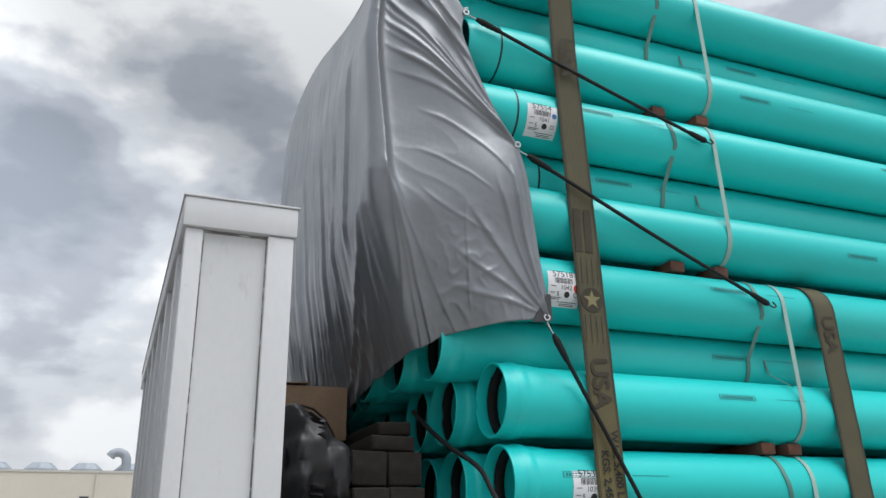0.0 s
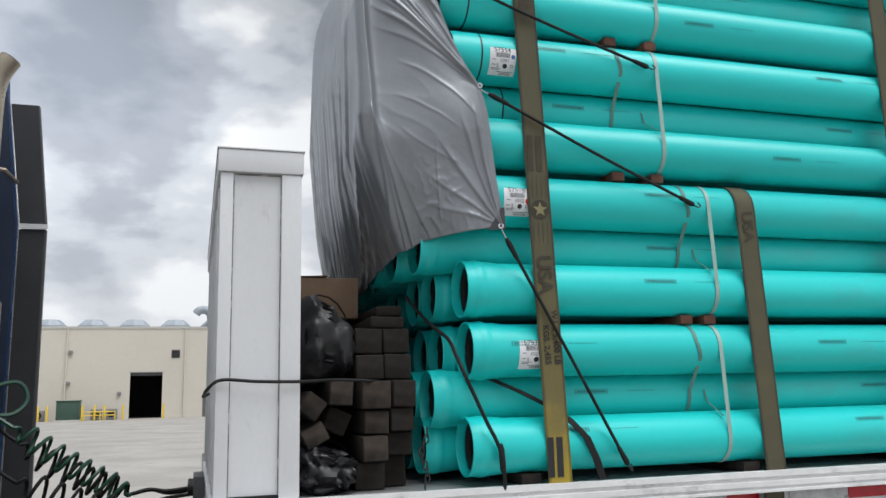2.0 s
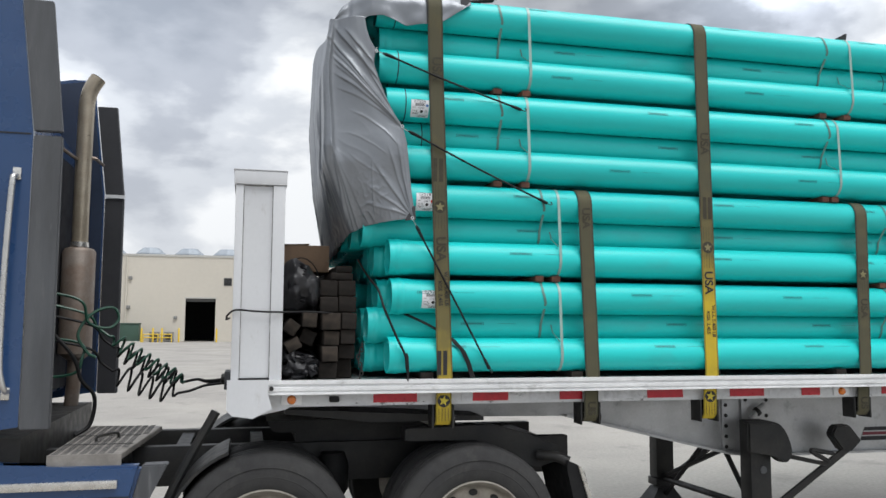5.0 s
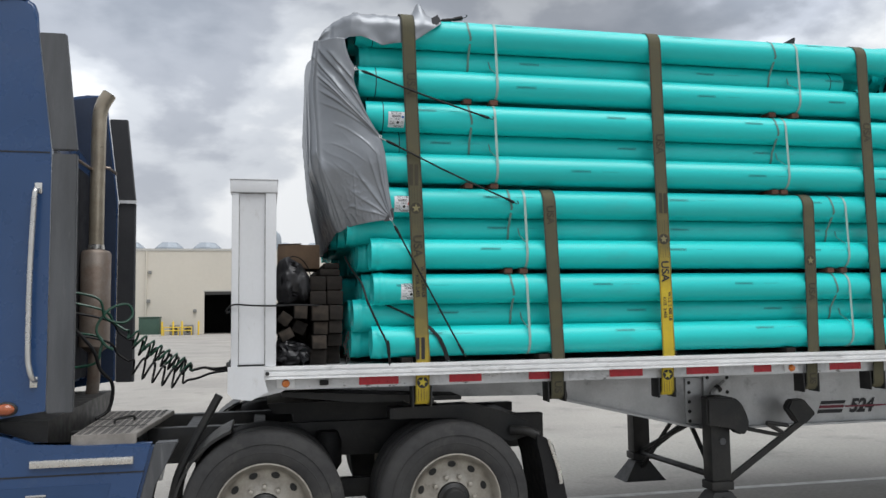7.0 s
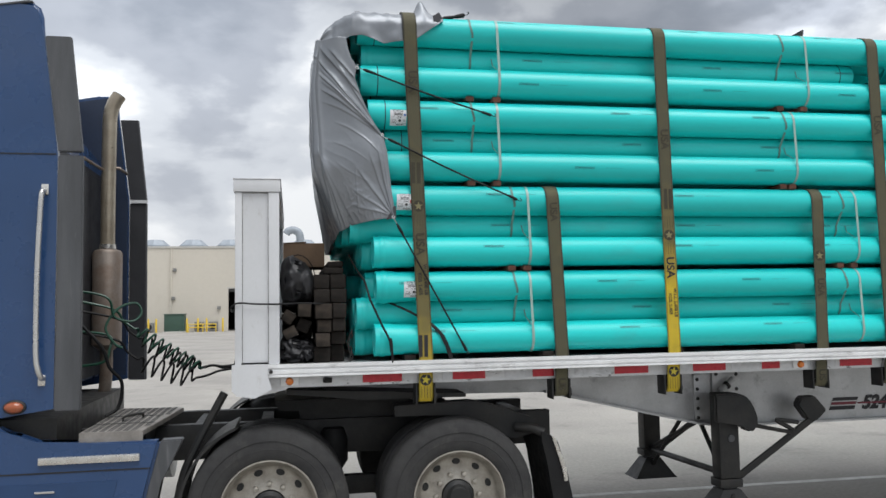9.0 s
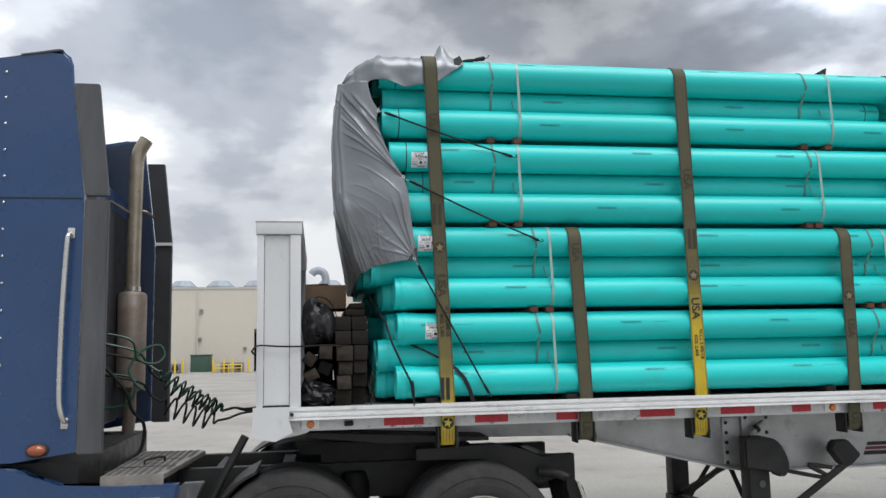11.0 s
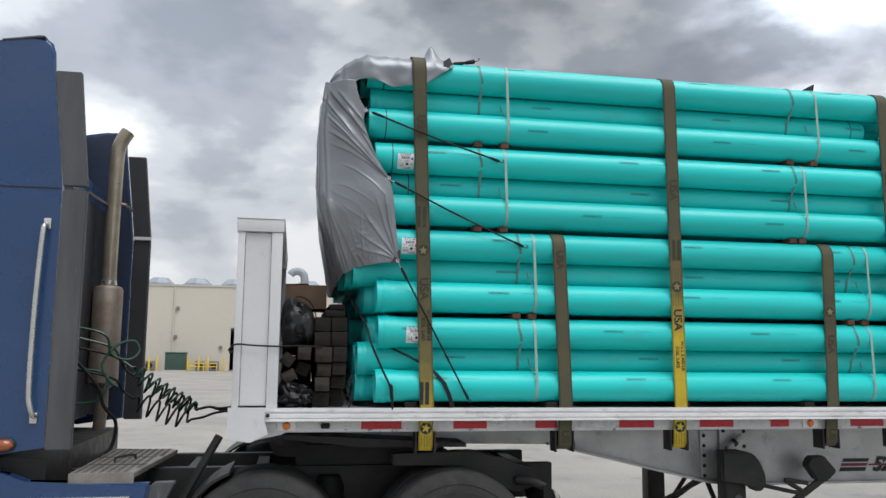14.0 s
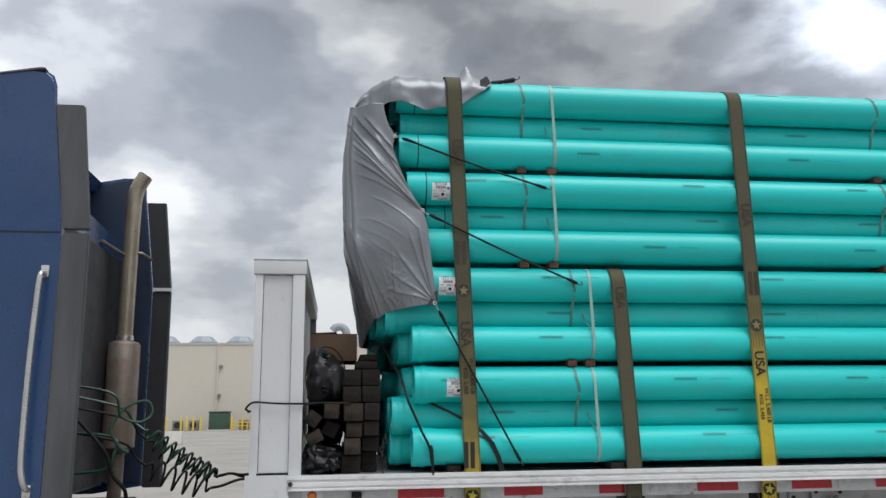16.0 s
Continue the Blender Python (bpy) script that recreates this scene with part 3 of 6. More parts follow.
for x in (0.475, 4.31):
    bez = part("lamp_plate", box(x - 0.06, x + 0.06, 2.180, 2.1925, 1.312, 1.375, 0.004), RAIL, trailer)
    part("marker_lamp", lathe([(2.158, 0.004), (2.162, 0.020), (2.175, 0.027), (2.1795, 0.027)], 18, "y", (x, 0, 1.343), closed=False), AMBER, bez, "orange side marker lamp")
part("rubber_stop", box(0.70, 0.76, 2.165, 2.193, 1.325, 1.36, 0.008), RUBBER, trailer)
part("bolt_head", lathe([(2.085, 0.012), (2.092, 0.014), (2.0965, 0.014)], 10, "y", (0.353, 0, 1.417), closed=False), BLACK, trailer)

nb = part("nose_box", box(0.055, 0.104, 3.28, 3.56, 1.32, 1.45, 0.008), GREY, trailer, "grey box for the air couplings")
for y in (3.36, 3.48):
    part("air_coupling", lathe([(0.030, 0.022), (0.034, 0.03), (0.0545, 0.03)], 12, "x", (0, y, 1.395), closed=False), BLACK, nb)

# headboard at the bed's front
hb = thing("headboard", "tall white aluminium headboard standing on the trailer's front edge", "headboard", m=pose(0.26, 3.4, DECK))
HT = 2.712
part("cap", box(0.108, 0.418, 2.125, 4.70, HT - 0.085, HT, 0.006), WHITE, hb)
part("rear_post", box(0.338, 0.410, 2.132, 2.19, 1.464, HT - 0.087, 0.004), WHITE, hb)
part("rear_post", box(0.338, 0.410, 4.64, 4.69, 1.464, HT - 0.087, 0.004), WHITE, hb)
part("end_panel", box(0.165, 0.336, 2.150, 2.165, 1.478, HT - 0.087), WHITE, hb, smooth=0)
part("end_panel", box(0.165, 0.336, 4.655, 4.67, 1.478, HT - 0.087), WHITE, hb, smooth=0)
part("front_post", box(0.118, 0.164, 2.136, 2.20, 1.464, HT - 0.087, 0.004), WHITE, hb)
part("front_sheet", box(0.262, 0.275, 2.21, 4.64, 1.464, HT - 0.087), WHITE, hb, smooth=0)
part("rear_sheet", box(0.345, 0.36, 2.20, 4.63, 1.464, HT - 0.087), WHITE, hb, smooth=0)
for k in range(6):
    y = 2.36 + k * 0.41
    part("stiffener", box(0.116, 0.260, y, y + 0.085, 1.464, HT - 0.087, 0.003), WHITE, hb)
part("cross_rib", box(0.120, 0.26, 2.21, 4.64, 1.70, 1.79, 0.003), WHITE, hb)
for x in (0.1642, 0.3345):
    part("joint_sealant", box(x, x + 0.0035, 2.1465, 2.1498, 1.478, HT - 0.088), SEALANT, hb, "grimy sealant in the panel's joint", smooth=0)
part("joint_sealant", box(0.168, 0.334, 2.1465, 2.1498, HT - 0.093, HT - 0.0885), SEALANT, hb, "grimy sealant under the cap", smooth=0)
part("cap_lip", box(0.104, 0.422, 2.121, 4.704, HT + 0.0005, HT + 0.006, 0.002), WHITE, hb)
part("base_strip", box(0.160, 0.337, 2.134, 2.149, 1.464, 1.476), RUBBER, hb, smooth=0)
hcord = thing("bungee_cord", "black elastic cord tied round the headboard", "cord", m=pose(0.1, 2.12, 1.87))
part("cord", tube(smooth_path([(0.085, 2.30, 1.83), (0.088, 2.14, 1.84), (0.135, 2.118, 1.875), (0.26, 2.117, 1.868), (0.41, 2.117, 1.865), (0.55, 2.20, 1.87), (0.68, 2.215, 1.865), (0.74, 2.30, 1.86)], 6), 0.0058, 8), RUBBER, hcord)
part("hook_end", tube(smooth_path([(0.085, 2.30, 1.83), (0.08, 2.35, 1.82), (0.10, 2.38, 1.83)], 5), 0.006, 6), BLACK, hcord)

# landing gear
gear = thing("landing_gear", "black steel landing gear legs folded up under the trailer", "landing gear", m=pose(3.9, 3.4, 0.15))
for y in (2.56, 3.98):
    lg = part("leg", box(3.825, 3.995, y, y + 0.14, 0.43, 1.10 if y < 3 else 1.30, 0.012), BLACK, gear)
    part("collar", box(3.812, 4.008, y - 0.012, y + 0.152, 0.36, 0.428, 0.012), BLACK, lg)
    part("inner_tube", box(3.85, 3.97, y + 0.015, y + 0.125, 0.30, 0.365, 0.005), BLACK, lg)
    bm = bmesh.new()
    low = [bm.verts.new(q) for q in ((3.70, y - 0.07, 0.165), (4.12, y - 0.07, 0.165), (4.12, y + 0.21, 0.165), (3.70, y + 0.21, 0.165))]
    mid = [bm.verts.new(q) for q in ((3.72, y - 0.06, 0.185), (4.10, y - 0.06, 0.185), (4.10, y + 0.20, 0.185), (3.72, y + 0.20, 0.185))]
    top = [bm.verts.new(q) for q in ((3.835, y - 0.005, 0.345), (3.985, y - 0.005, 0.345), (3.985, y + 0.145, 0.345), (3.835, y + 0.145, 0.345))]
    bm.faces.new(low), bm.faces.new(top)
    for A_, B_ in ((low, mid), (mid, top)):
        for k in range(4):
            bm.faces.new((A_[k], A_[(k + 1) % 4], B_[(k + 1) % 4], B_[k]))
    part("foot", bm, BLACK, lg, smooth=0)
    part("foot_pin", lathe([(y - 0.03, 0.018), (y + 0.17, 0.018)], 10, "y", (3.91, 0, 0.30), closed=False), BLACK, lg)
    part("brace", box(-0.44, 0.44, -0.012, 0.012, -0.026, 0.026, 0.004), BLACK, gear).matrix_local = gear.matrix_world.inverted() @ pose(4.36, y + 0.04, 0.665, 0, -32.5, 0)
    part("brace_plate", prism([(4.53, 0.98), (4.57, 1.05), (4.69, 1.055), (4.80, 0.93), (4.70, 0.845), (4.62, 0.86)], y + 0.01, y + 0.09, "y", 0.012), BLACK, gear)
part("leg_decal", lathe([(2.553, 0.028), (2.5585, 0.028)], 14, "y", (3.925, 0, 0.745), closed=False), GREY, gear)
part("cross_tube", tube([(3.9, 2.70, 0.455), (3.9, 3.98, 0.425)], 0.026, 8), BLACK, gear)
for a, b in (((3.9, 3.98, 0.45), (3.9, 3.02, 0.83)), ((3.9, 2.70, 0.48), (3.9, 3.02, 0.83)), ((3.9, 3.98, 0.28), (3.9, 3.25, 0.89))):
    part("cross_brace", tube([a, b], 0.020, 6), BLACK, gear)
part("gearbox", prism([(3.75, 1.105), (3.99, 1.10), (4.05, 1.06), (4.10, 0.97), (4.122, 0.885), (4.10, 0.82), (4.05, 0.80), (3.99, 0.825), (3.96, 0.87), (3.75, 0.88)], 2.47, 2.557, "y", 0.014), BLACK, gear, "rounded black gearbox cover")
part("mount_plate", box(3.735, 3.875, 2.775, 2.799, 0.87, 1.24, 0.004), ALU, gear, "bolted aluminium mounting plate")
for k in range(5):
    part("bolt", lathe([(2.766, 0.012), (2.7748, 0.016)], 8, "y", (3.764, 0, 0.885 + 0.078 * k), closed=False), BLACK, gear)
part("bracket", box(3.90, 4.15, 2.775, 2.799, 1.08, 1.27, 0.004), ALU, gear)
for x, z in ((4.115, 1.23), (4.115, 1.11), (3.935, 1.235)):
    part("bolt", lathe([(2.766, 0.012), (2.7748, 0.016)], 8, "y", (x, 0, z), closed=False), BLACK, gear)
part("crank_shaft", tube([(3.93, 2.72, 1.10), (4.06, 2.72, 1.20)], 0.024, 8), ALU, gear)
part("shaft_collar", tube([(3.985, 2.715, 1.142), (4.005, 2.715, 1.158)], 0.034, 10), BLACK, gear)
part("crank_handle", tube(smooth_path([(4.11, 2.50, 0.845), (4.20, 2.50, 0.825), (4.40, 2.50, 0.785), (4.43, 2.50, 0.80), (4.32, 2.50, 0.86), (4.30, 2.50, 0.885), (4.48, 2.50, 0.855)], 5), 0.017, 6), BLACK, gear)
# painted stripes and number on the beam
for z0, z1, mt in ((0.972, 1.000, INK), (0.938, 0.962, MAROON), (0.896, 0.928, INK)):
    part("painted_stripe", prism([(4.975 + (z0 - 0.896) * 0.45, z0), (5.215 + (z0 - 0.896) * 0.45, z0), (5.215 + (z1 - 0.896) * 0.45, z1), (4.975 + (z1 - 0.896) * 0.45, z1)], 2.7955, 2.7985, "y"), mt, trailer, smooth=0)
letters("524", 0.155, pose(5.405, 2.7955, 0.947) @ FACING, INK, "painted_number", trailer, 0.0008, 0.007, 0.35)
part("painted_stripe", box(5.25, 5.66, 2.792, 2.794, 0.941, 0.955), MAROON, trailer, smooth=0)

# ---- the pipes ----
R, PL = 0.1065, 4.42
Y0, PITCH = 2.235, 0.223
Z0, BUNDLE, ROW = 1.605, 0.615, 0.1845


def pipe_bmesh(PL, seg=40):
    # the socket's mouth at 0, the plain end at PL
    prof = [(0.002, 0.1146), (0.0, 0.1136), (0.0, 0.1085), (0.004, 0.1075), (0.034, 0.1075), (0.038, 0.1125), (0.066, 0.1125), (0.070, 0.1070), (0.115, 0.1055), (0.15, 0.1000), (PL, 0.1000), (PL, 0.1035), (PL - 0.012, R), (0.155, R), (0.135, 0.1090), (0.110, 0.1120), (0.084, 0.1124), (0.077, 0.1130), (0.070, 0.1160), (0.060, 0.1174), (0.050, 0.1174), (0.042, 0.1160), (0.036, 0.1138), (0.030, 0.1132), (0.006, 0.1140)]
    return lathe(prof, seg, "x")


def patch(x0, x1, mid, half, lift=0.0009, nx=1, na=6, ang0=None):
    """A patch lying on a pipe's skin; mid and half are degrees round the pipe, 180 faces -y."""
    bm = bmesh.new()
    g = [[bm.verts.new((x0 + (x1 - x0) * i / nx, (R + lift) * math.cos(radians(mid - half + 2 * half * j / na)), (R + lift) * math.sin(radians(mid - half + 2 * half * j / na)))) for j in range(na + 1)] for i in range(nx + 1)]
    for i in range(nx):
        for j in range(na):
            bm.faces.new((g[i][j], g[i + 1][j], g[i + 1][j + 1], g[i][j + 1]))
    return bm


PIPE_ME = mesh_of("pipe", pipe_bmesh(PL), TEAL, 35)
SHORT = 3.97
SHORT_ME = mesh_of("pipe", pipe_bmesh(SHORT), TEAL, 35)
GASKET_ME = mesh_of("gasket", lathe([(0.040, 0.1122), (0.066, 0.1122), (0.070, 0.1015), (0.062, 0.0975), (0.052, 0.0985), (0.042, 0.1050)], 40, "x"), RUBBER)
RING_ME = mesh_of("insertion_ring", lathe([(PL - 0.125, R + 0.0008), (PL - 0.118, R + 0.0008), (PL - 0.118, R - 0.001), (PL - 0.125, R - 0.001)], 40, "x"), LINE)


def print_bm(line):
    bm = bmesh.new()
    a = 0.0010
    def strip(x0, x1, m0, m1):
        q = []
        for x, m in ((x0, m0), (x1, m0), (x1, m1), (x0, m1)):
            q.append(bm.verts.new((x, (R + a) * math.cos(radians(m)), (R + a) * math.sin(radians(m)))))
        bm.faces.new(q)
    if line:
        strip(0.0, 0.13, 179.3, 180.3)
        return bm
    strip(0, 0.15, 175.2, 176.0)
    strip(0, 0.15, 184.0, 184.8)
    strip(0, 0.004, 176.0, 184.0)
    strip(0.146, 0.15, 176.0, 184.0)
    x = 0.010
    for w in (9, 9, 10, 9, 10, 9, 9, 10, 9, 4, 9, 4, 9, 9):
        strip(x, x + w * 0.00085, 177.4, 182.6)
        x += w * 0.00085 + 0.0022
    return bm


PRINT_ME = mesh_of("printed_mark", print_bm(False), PRINT, 0)
PRINTLINE_ME = mesh_of("printed_line", print_bm(True), PRINT, 0)


def child(name, me, parent, m=None, label=""):
    ob = new(name, me)
    ob.parent = parent
    if m is not None:
        ob.matrix_basis = m
    if label:
        ob["label"] = label
    return ob


def add_pipe(x, y, z, rev, roll, label, group, marks=(), short=False):
    """x: the front end. rev: the socket is at the far end."""
    m = pose(x + PL, y, z, roll, 0, 180) if rev else pose(x, y, z, roll)
    p = tagged(new("pipe", SHORT_ME if short else PIPE_ME), label, "pipe", group)
    p.matrix_world = m
    child("gasket", GASKET_ME, p, label="black rubber gasket ring")
    child("insertion_ring", RING_ME, p, Matrix.Translation((SHORT - PL if short else 0, 0, 0)), label="thin black ring printed round the plain end")
    for at, ang in marks:      # at: metres from the front end; ang: 0 faces -y, positive is higher
        a = -ang if rev else ang
        turn = Matrix.Rotation(radians(-roll), 4, "X")
        if rev:
            mk = turn @ pose(PL - at, 0, 0, 0, 0, 0) @ Matrix.Rotation(radians(180), 4, "Z") @ Matrix.Rotation(radians(-ang), 4, "X")
        else:
            mk = turn @ Matrix.Translation((at, 0, 0)) @ Matrix.Rotation(radians(-ang), 4, "X")
        child("printed_mark", PRINT_ME, p, mk)
        child("printed_line", PRINTLINE_ME, p, mk @ Matrix.Translation((0.24, 0, 0)))
    return p


rng = random.Random(5)
front = {0: 1.055, 1: 0.868, 2: 1.066, 3: 1.052, 4: 0.895, 5: 1.06, 6: 1.03, 7: 1.15, 8: 1.022, 9: 0.972, 10: 0.985, 11: 0.955}
mark_at = {0: (0.34, 30), 1: (0.60, 8), 2: (0.16, 12), 3: (0.78, 18), 4: (1.02, 5), 5: (0.8, 20), 6: (1.5, -5), 7: (0.35, 5), 8: (0.35, 18), 9: (1.15, -8), 10: (1.2, 5), 11: (1.0, 45)}
for stack in (0, 1):
    for r in range(12):
        b, sub = divmod(r, 3)
        n = 10 if sub == 1 else 11
        for j in range(n):
            y = Y0 + j * PITCH + (PITCH / 2 if sub == 1 else 0)
            z = Z0 + b * BUNDLE + sub * ROW
            rev = b >= 2
            x = front[r] + (0.0 if j == 0 else rng.uniform(-0.02, 0.03))
            if r == 10:
                rev = False
            if r in (2, 3) and stack == 0 and j > 0:
                x = (1.012 if r == 2 else 0.985) if j == 1 else 0.97 + rng.uniform(-0.05, 0.05)
            if j % 2 and not (r in (2, 3) and j == 1):
                x += 0.10 if not rev else -0.03
            if stack == 0 and r < 2 and (j > 0 or r == 1):     # butted against the timbers
                x = 0.918 + rng.uniform(0.0, 0.02)
            if stack == 0 and r == 4:
                x = (0.895, 0.852, 0.815)[j] if j < 3 else 0.86 + rng.uniform(-0.02, 0.03)
            if stack == 1:
                x = 5.49 + 0.10 * (j % 2) + rng.uniform(-0.03, 0.04)
                rev = False
            marks = []
            if j == 0 and stack == 0:
                a, g = mark_at[r]
                marks = [(a, g), (a + 1.45, g), (a + 2.6, g)]
            add_pipe(x, y, z, rev, rng.uniform(-180, 180) if j else 0.0, "teal plastic sewer pipe strapped in a bundle on the trailer" if j else "glossy teal plastic sewer pipe on the bundle's outer face", "stacked pipes", marks, r == 10 and stack == 0)

# paper labels on three of the outer pipes
LABELS = ((8, 1.178, 173, "57554", "1041", "5", "D", BLUEDOT), (5, 1.216, 163, "57518", "1042", "5", "C", REDDOT), (2, 1.258, 162, "57535", "1039", "5", "", INK))
for r, x, up, top, mid, left, right, dot in LABELS:
    b, sub = divmod(r, 3)
    y, z = Y0, Z0 + b * BUNDLE + sub * ROW
    lab = thing("paper_label", "white printed paper label stuck on a teal pipe", "label", "pipe labels", m=pose(x, y, z))
    w, dn = 0.115, up + 63
    A = lambda a, up=up: up + (a - 168) * 63 / 54
    bm = patch(0, w, (up + dn) / 2, (dn - up) / 2, 0.0010, 1, 10)
    sh = part("sheet", bm, PAPER)
    sh.parent = lab

    def on_skin(dx, ang, size, text, lab=lab):
        m = Matrix.Rotation(radians(A(ang) - 180), 4, "X") @ Matrix.Translation((dx, -(R + 0.0016), 0)) @ FACING
        ob = letters(text, size, Matrix(), INK, "print", lab, 0.0)
        ob.matrix_parent_inverse = Matrix()
        ob.matrix_basis = m

    def bar(dx0, dx1, a0, a1, mat=INK, lab=lab):
        q = part("printed_bar", patch(dx0, dx1, A((a0 + a1) / 2), (a1 - a0) / 2 * 63 / 54, 0.0017, 1, 2), mat)
        q.parent = lab

    on_skin(0.055, 172.0, 0.030, top)
    for k in range(14):
        bar(0.026 + k * 0.0045, 0.026 + k * 0.0045 + (0.0028 if k % 3 else 0.0018), 177.5, 186.0)
    on_skin(0.065, 192, 0.021, mid)
    on_skin(0.036, 202, 0.021, left)
    if right:
        on_skin(0.098, 202, 0.021, right)
    for dx0, dx1, a in ((0.010, 0.028, 190.5), (0.010, 0.026, 200), (0.010, 0.05, 207.0), (0.010, 0.042, 209.5), (0.036, 0.105, 213.5), (0.045, 0.095, 216.5), (0.045, 0.098, 219)):
        bar(dx0, dx1, a - 0.5, a + 0.5)
    bm = bmesh.new()
    ac, xc, rr = (202.0, 0.070, 0.0105) if dot is INK else ((184.0, 0.102, 0.009) if dot is BLUEDOT else (192.0, 0.104, 0.013))
    ac = A(ac)
    ring = [bm.verts.new((xc + rr * math.cos(t), (R + 0.002) * math.cos(radians(ac) + rr * math.sin(t) / R), (R + 0.002) * math.sin(radians(ac) + rr * math.sin(t) / R))) for t in [2 * math.pi * k / 16 for k in range(16)]]
    bm.faces.new(ring)
    dd = part("round_sticker", bm, dot)
    dd.parent = lab
    if dot is not INK:
        bm = bmesh.new()
        bm.faces.new([bm.verts.new((0.068 + 0.010 * math.cos(t), (R + 0.002) * math.cos(radians(A(202)) + 0.010 * math.sin(t) / R), (R + 0.002) * math.sin(radians(A(202)) + 0.010 * math.sin(t) / R))) for t in [2 * math.pi * k / 16 for k in range(16)]])
        dd = part("round_mark", bm, INK)
        dd.parent = lab

# timber spacers between the bundles, and their pale bands
SPX = ((2.05, 2.165), (2.05, 2.165), (1.765, 1.955), (1.765, 1.965))
SPR = ((4.70, 4.82), (4.70, 4.82), (4.24, 4.32), (4.245, 4.45))
for b in range(4):
    zb = Z0 + b * BUNDLE - R - (BUNDLE - 2 * ROW - 2 * R) / 2
    for xs in (SPX[b], SPR[b]):
        for x in xs:
            if b == 0:
                continue
            hgt = 0.0195
            s = tagged(part("spacer", box(x - 0.030, x + 0.030, 2.178, 4.69, zb - hgt, zb + hgt, 0.008), BLOCK), "reddish brown timber spacer between pipe bundles", "spacer", "bundle spacers")
for x in (1.30, 2.3, 3.3, 4.3, 5.2, 6.0, 7.4, 9.2):
    tagged(part("deck_batten", box(x - 0.04, x + 0.04, 2.16, 4.69, DECK + 0.0005, Z0 - R - 0.0005, 0.003), WOOD_DARK), "dark flat timber batten under the pipes on the deck", "batten", "deck battens")


def ribbon(pts, width, thick, along=(1, 0, 0), fresh=None):
    """A flat band along pts, its width along a fixed direction, with a woven edge on both sides."""
    bm = bmesh.new()
    lay = bm.verts.layers.float.new("fresh")
    rim = bm.verts.layers.float.new("selvedge")
    P = [Vector(p) for p in pts]
    A = Vector(along) * width / 2
    rows = []
    for i, p in enumerate(P):
        d = (P[min(i + 1, len(P) - 1)] - P[max(i - 1, 0)]).normalized()
        n = d.cross(Vector(along)).normalized() * thick / 2
        row = []
        for s, k in ((-1, -1), (-0.84, -1), (-0.76, -1), (0.76, -1), (0.84, -1), (1, -1), (1, 1), (0.84, 1), (0.76, 1), (-0.76, 1), (-0.84, 1), (-1, 1)):
            q = bm.verts.new(p + s * A + k * n)
            q[lay] = fresh(p) if fresh else 0.0
            q[rim] = 1.0 if abs(s) > 0.8 else 0.0
            row.append(q)
        rows.append(row)
    for a, c in zip(rows, rows[1:]):
        for k in range(12):
            bm.faces.new((a[k], a[(k + 1) % 12], c[(k + 1) % 12], c[k]))
    bm.faces.new(rows[0])
    bm.faces.new(rows[-1])
    return bm


def arc(yc, zc, r, a0, a1, n=8):
    """Points round a pipe's near side; 90 is the top, 180 faces -y."""
    return [(yc + r * math.cos(radians(a0 + (a1 - a0) * k / n)), zc + r * math.sin(radians(a0 + (a1 - a0) * k / n))) for k in range(n + 1)]


for b in range(4):
    z_lo, z_mid, z_hi = (Z0 + b * BUNDLE + k * ROW for k in range(3))
    for q, (xa, xb) in enumerate((SPX[b], SPR[b])):
        if b == 0:
            xa, xb = 2.055, 2.17
            if q:
                xa, xb = 4.70, 4.82
        band = thing("pipe_band", "pale plastic strap bound round a bundle of teal pipes", "strap", "bundle bands", m=pose(xa, Y0, z_mid))
        rr = R + 0.003
        # one loop over the upper pipe and down onto the one behind
        pts = [(xa + 0.006 * max(0, k - 6), y, z) for k, (y, z) in enumerate(arc(Y0, z_hi, rr, 85, 200, 9))]
        pts += [(xa + 0.020, y, z) for y, z in arc(Y0 + PITCH / 2, z_mid, rr + 0.001, 176, 222, 5)]
        part("band", ribbon(pts, 0.016, 0.0016), BAND_SHADED, band, "band with the shade of its fellow put into its dull green")
        # the second, taut from the upper pipe's face round the lower pipe
        pts = [(xb, y, z) for y, z in arc(Y0, z_hi, rr, 92, 183, 7)]
        pts += [(xb + 0.012, y - 0.0005, z) for y, z in arc(Y0, z_lo, rr, 177, 268, 8)]
        part("band", ribbon(pts, 0.018, 0.0016), BAND, band)
        part("band_tail", ribbon([(xb - 0.022, Y0 + PITCH / 2 - R - 0.002, z_mid + 0.01), (xb - 0.012, Y0 + 0.0, z_mid - 0.04), (xb + 0.006, Y0 - R * 0.8, z_lo + 0.085)], 0.008, 0.0014), BAND_SHADED, band)

# ---- cargo straps ----
FREE = lambda p, lo, hi: max(0.0, min(1.0, (hi - p.z) / (hi - lo)))


def star_bm(cx, y, cz, r, turn=90):
    bm = bmesh.new()
    vs = []
    for k in range(10):
        a = radians(turn + 36 * k)
        q = r if k % 2 == 0 else r * 0.42
        vs.append(bm.verts.new((cx + q * math.cos(a), y, cz + q * math.sin(a))))
    c = bm.verts.new((cx, y, cz))
    for k in range(10):
        bm.faces.new((c, vs[k], vs[(k + 1) % 10]))
    return bm


def disc_bm(cx, y, cz, r):
    bm = bmesh.new()
    bm.faces.new([bm.verts.new((cx + r * math.cos(2 * math.pi * k / 24), y, cz + r * math.sin(2 * math.pi * k / 24))) for k in range(24)])
    return bm


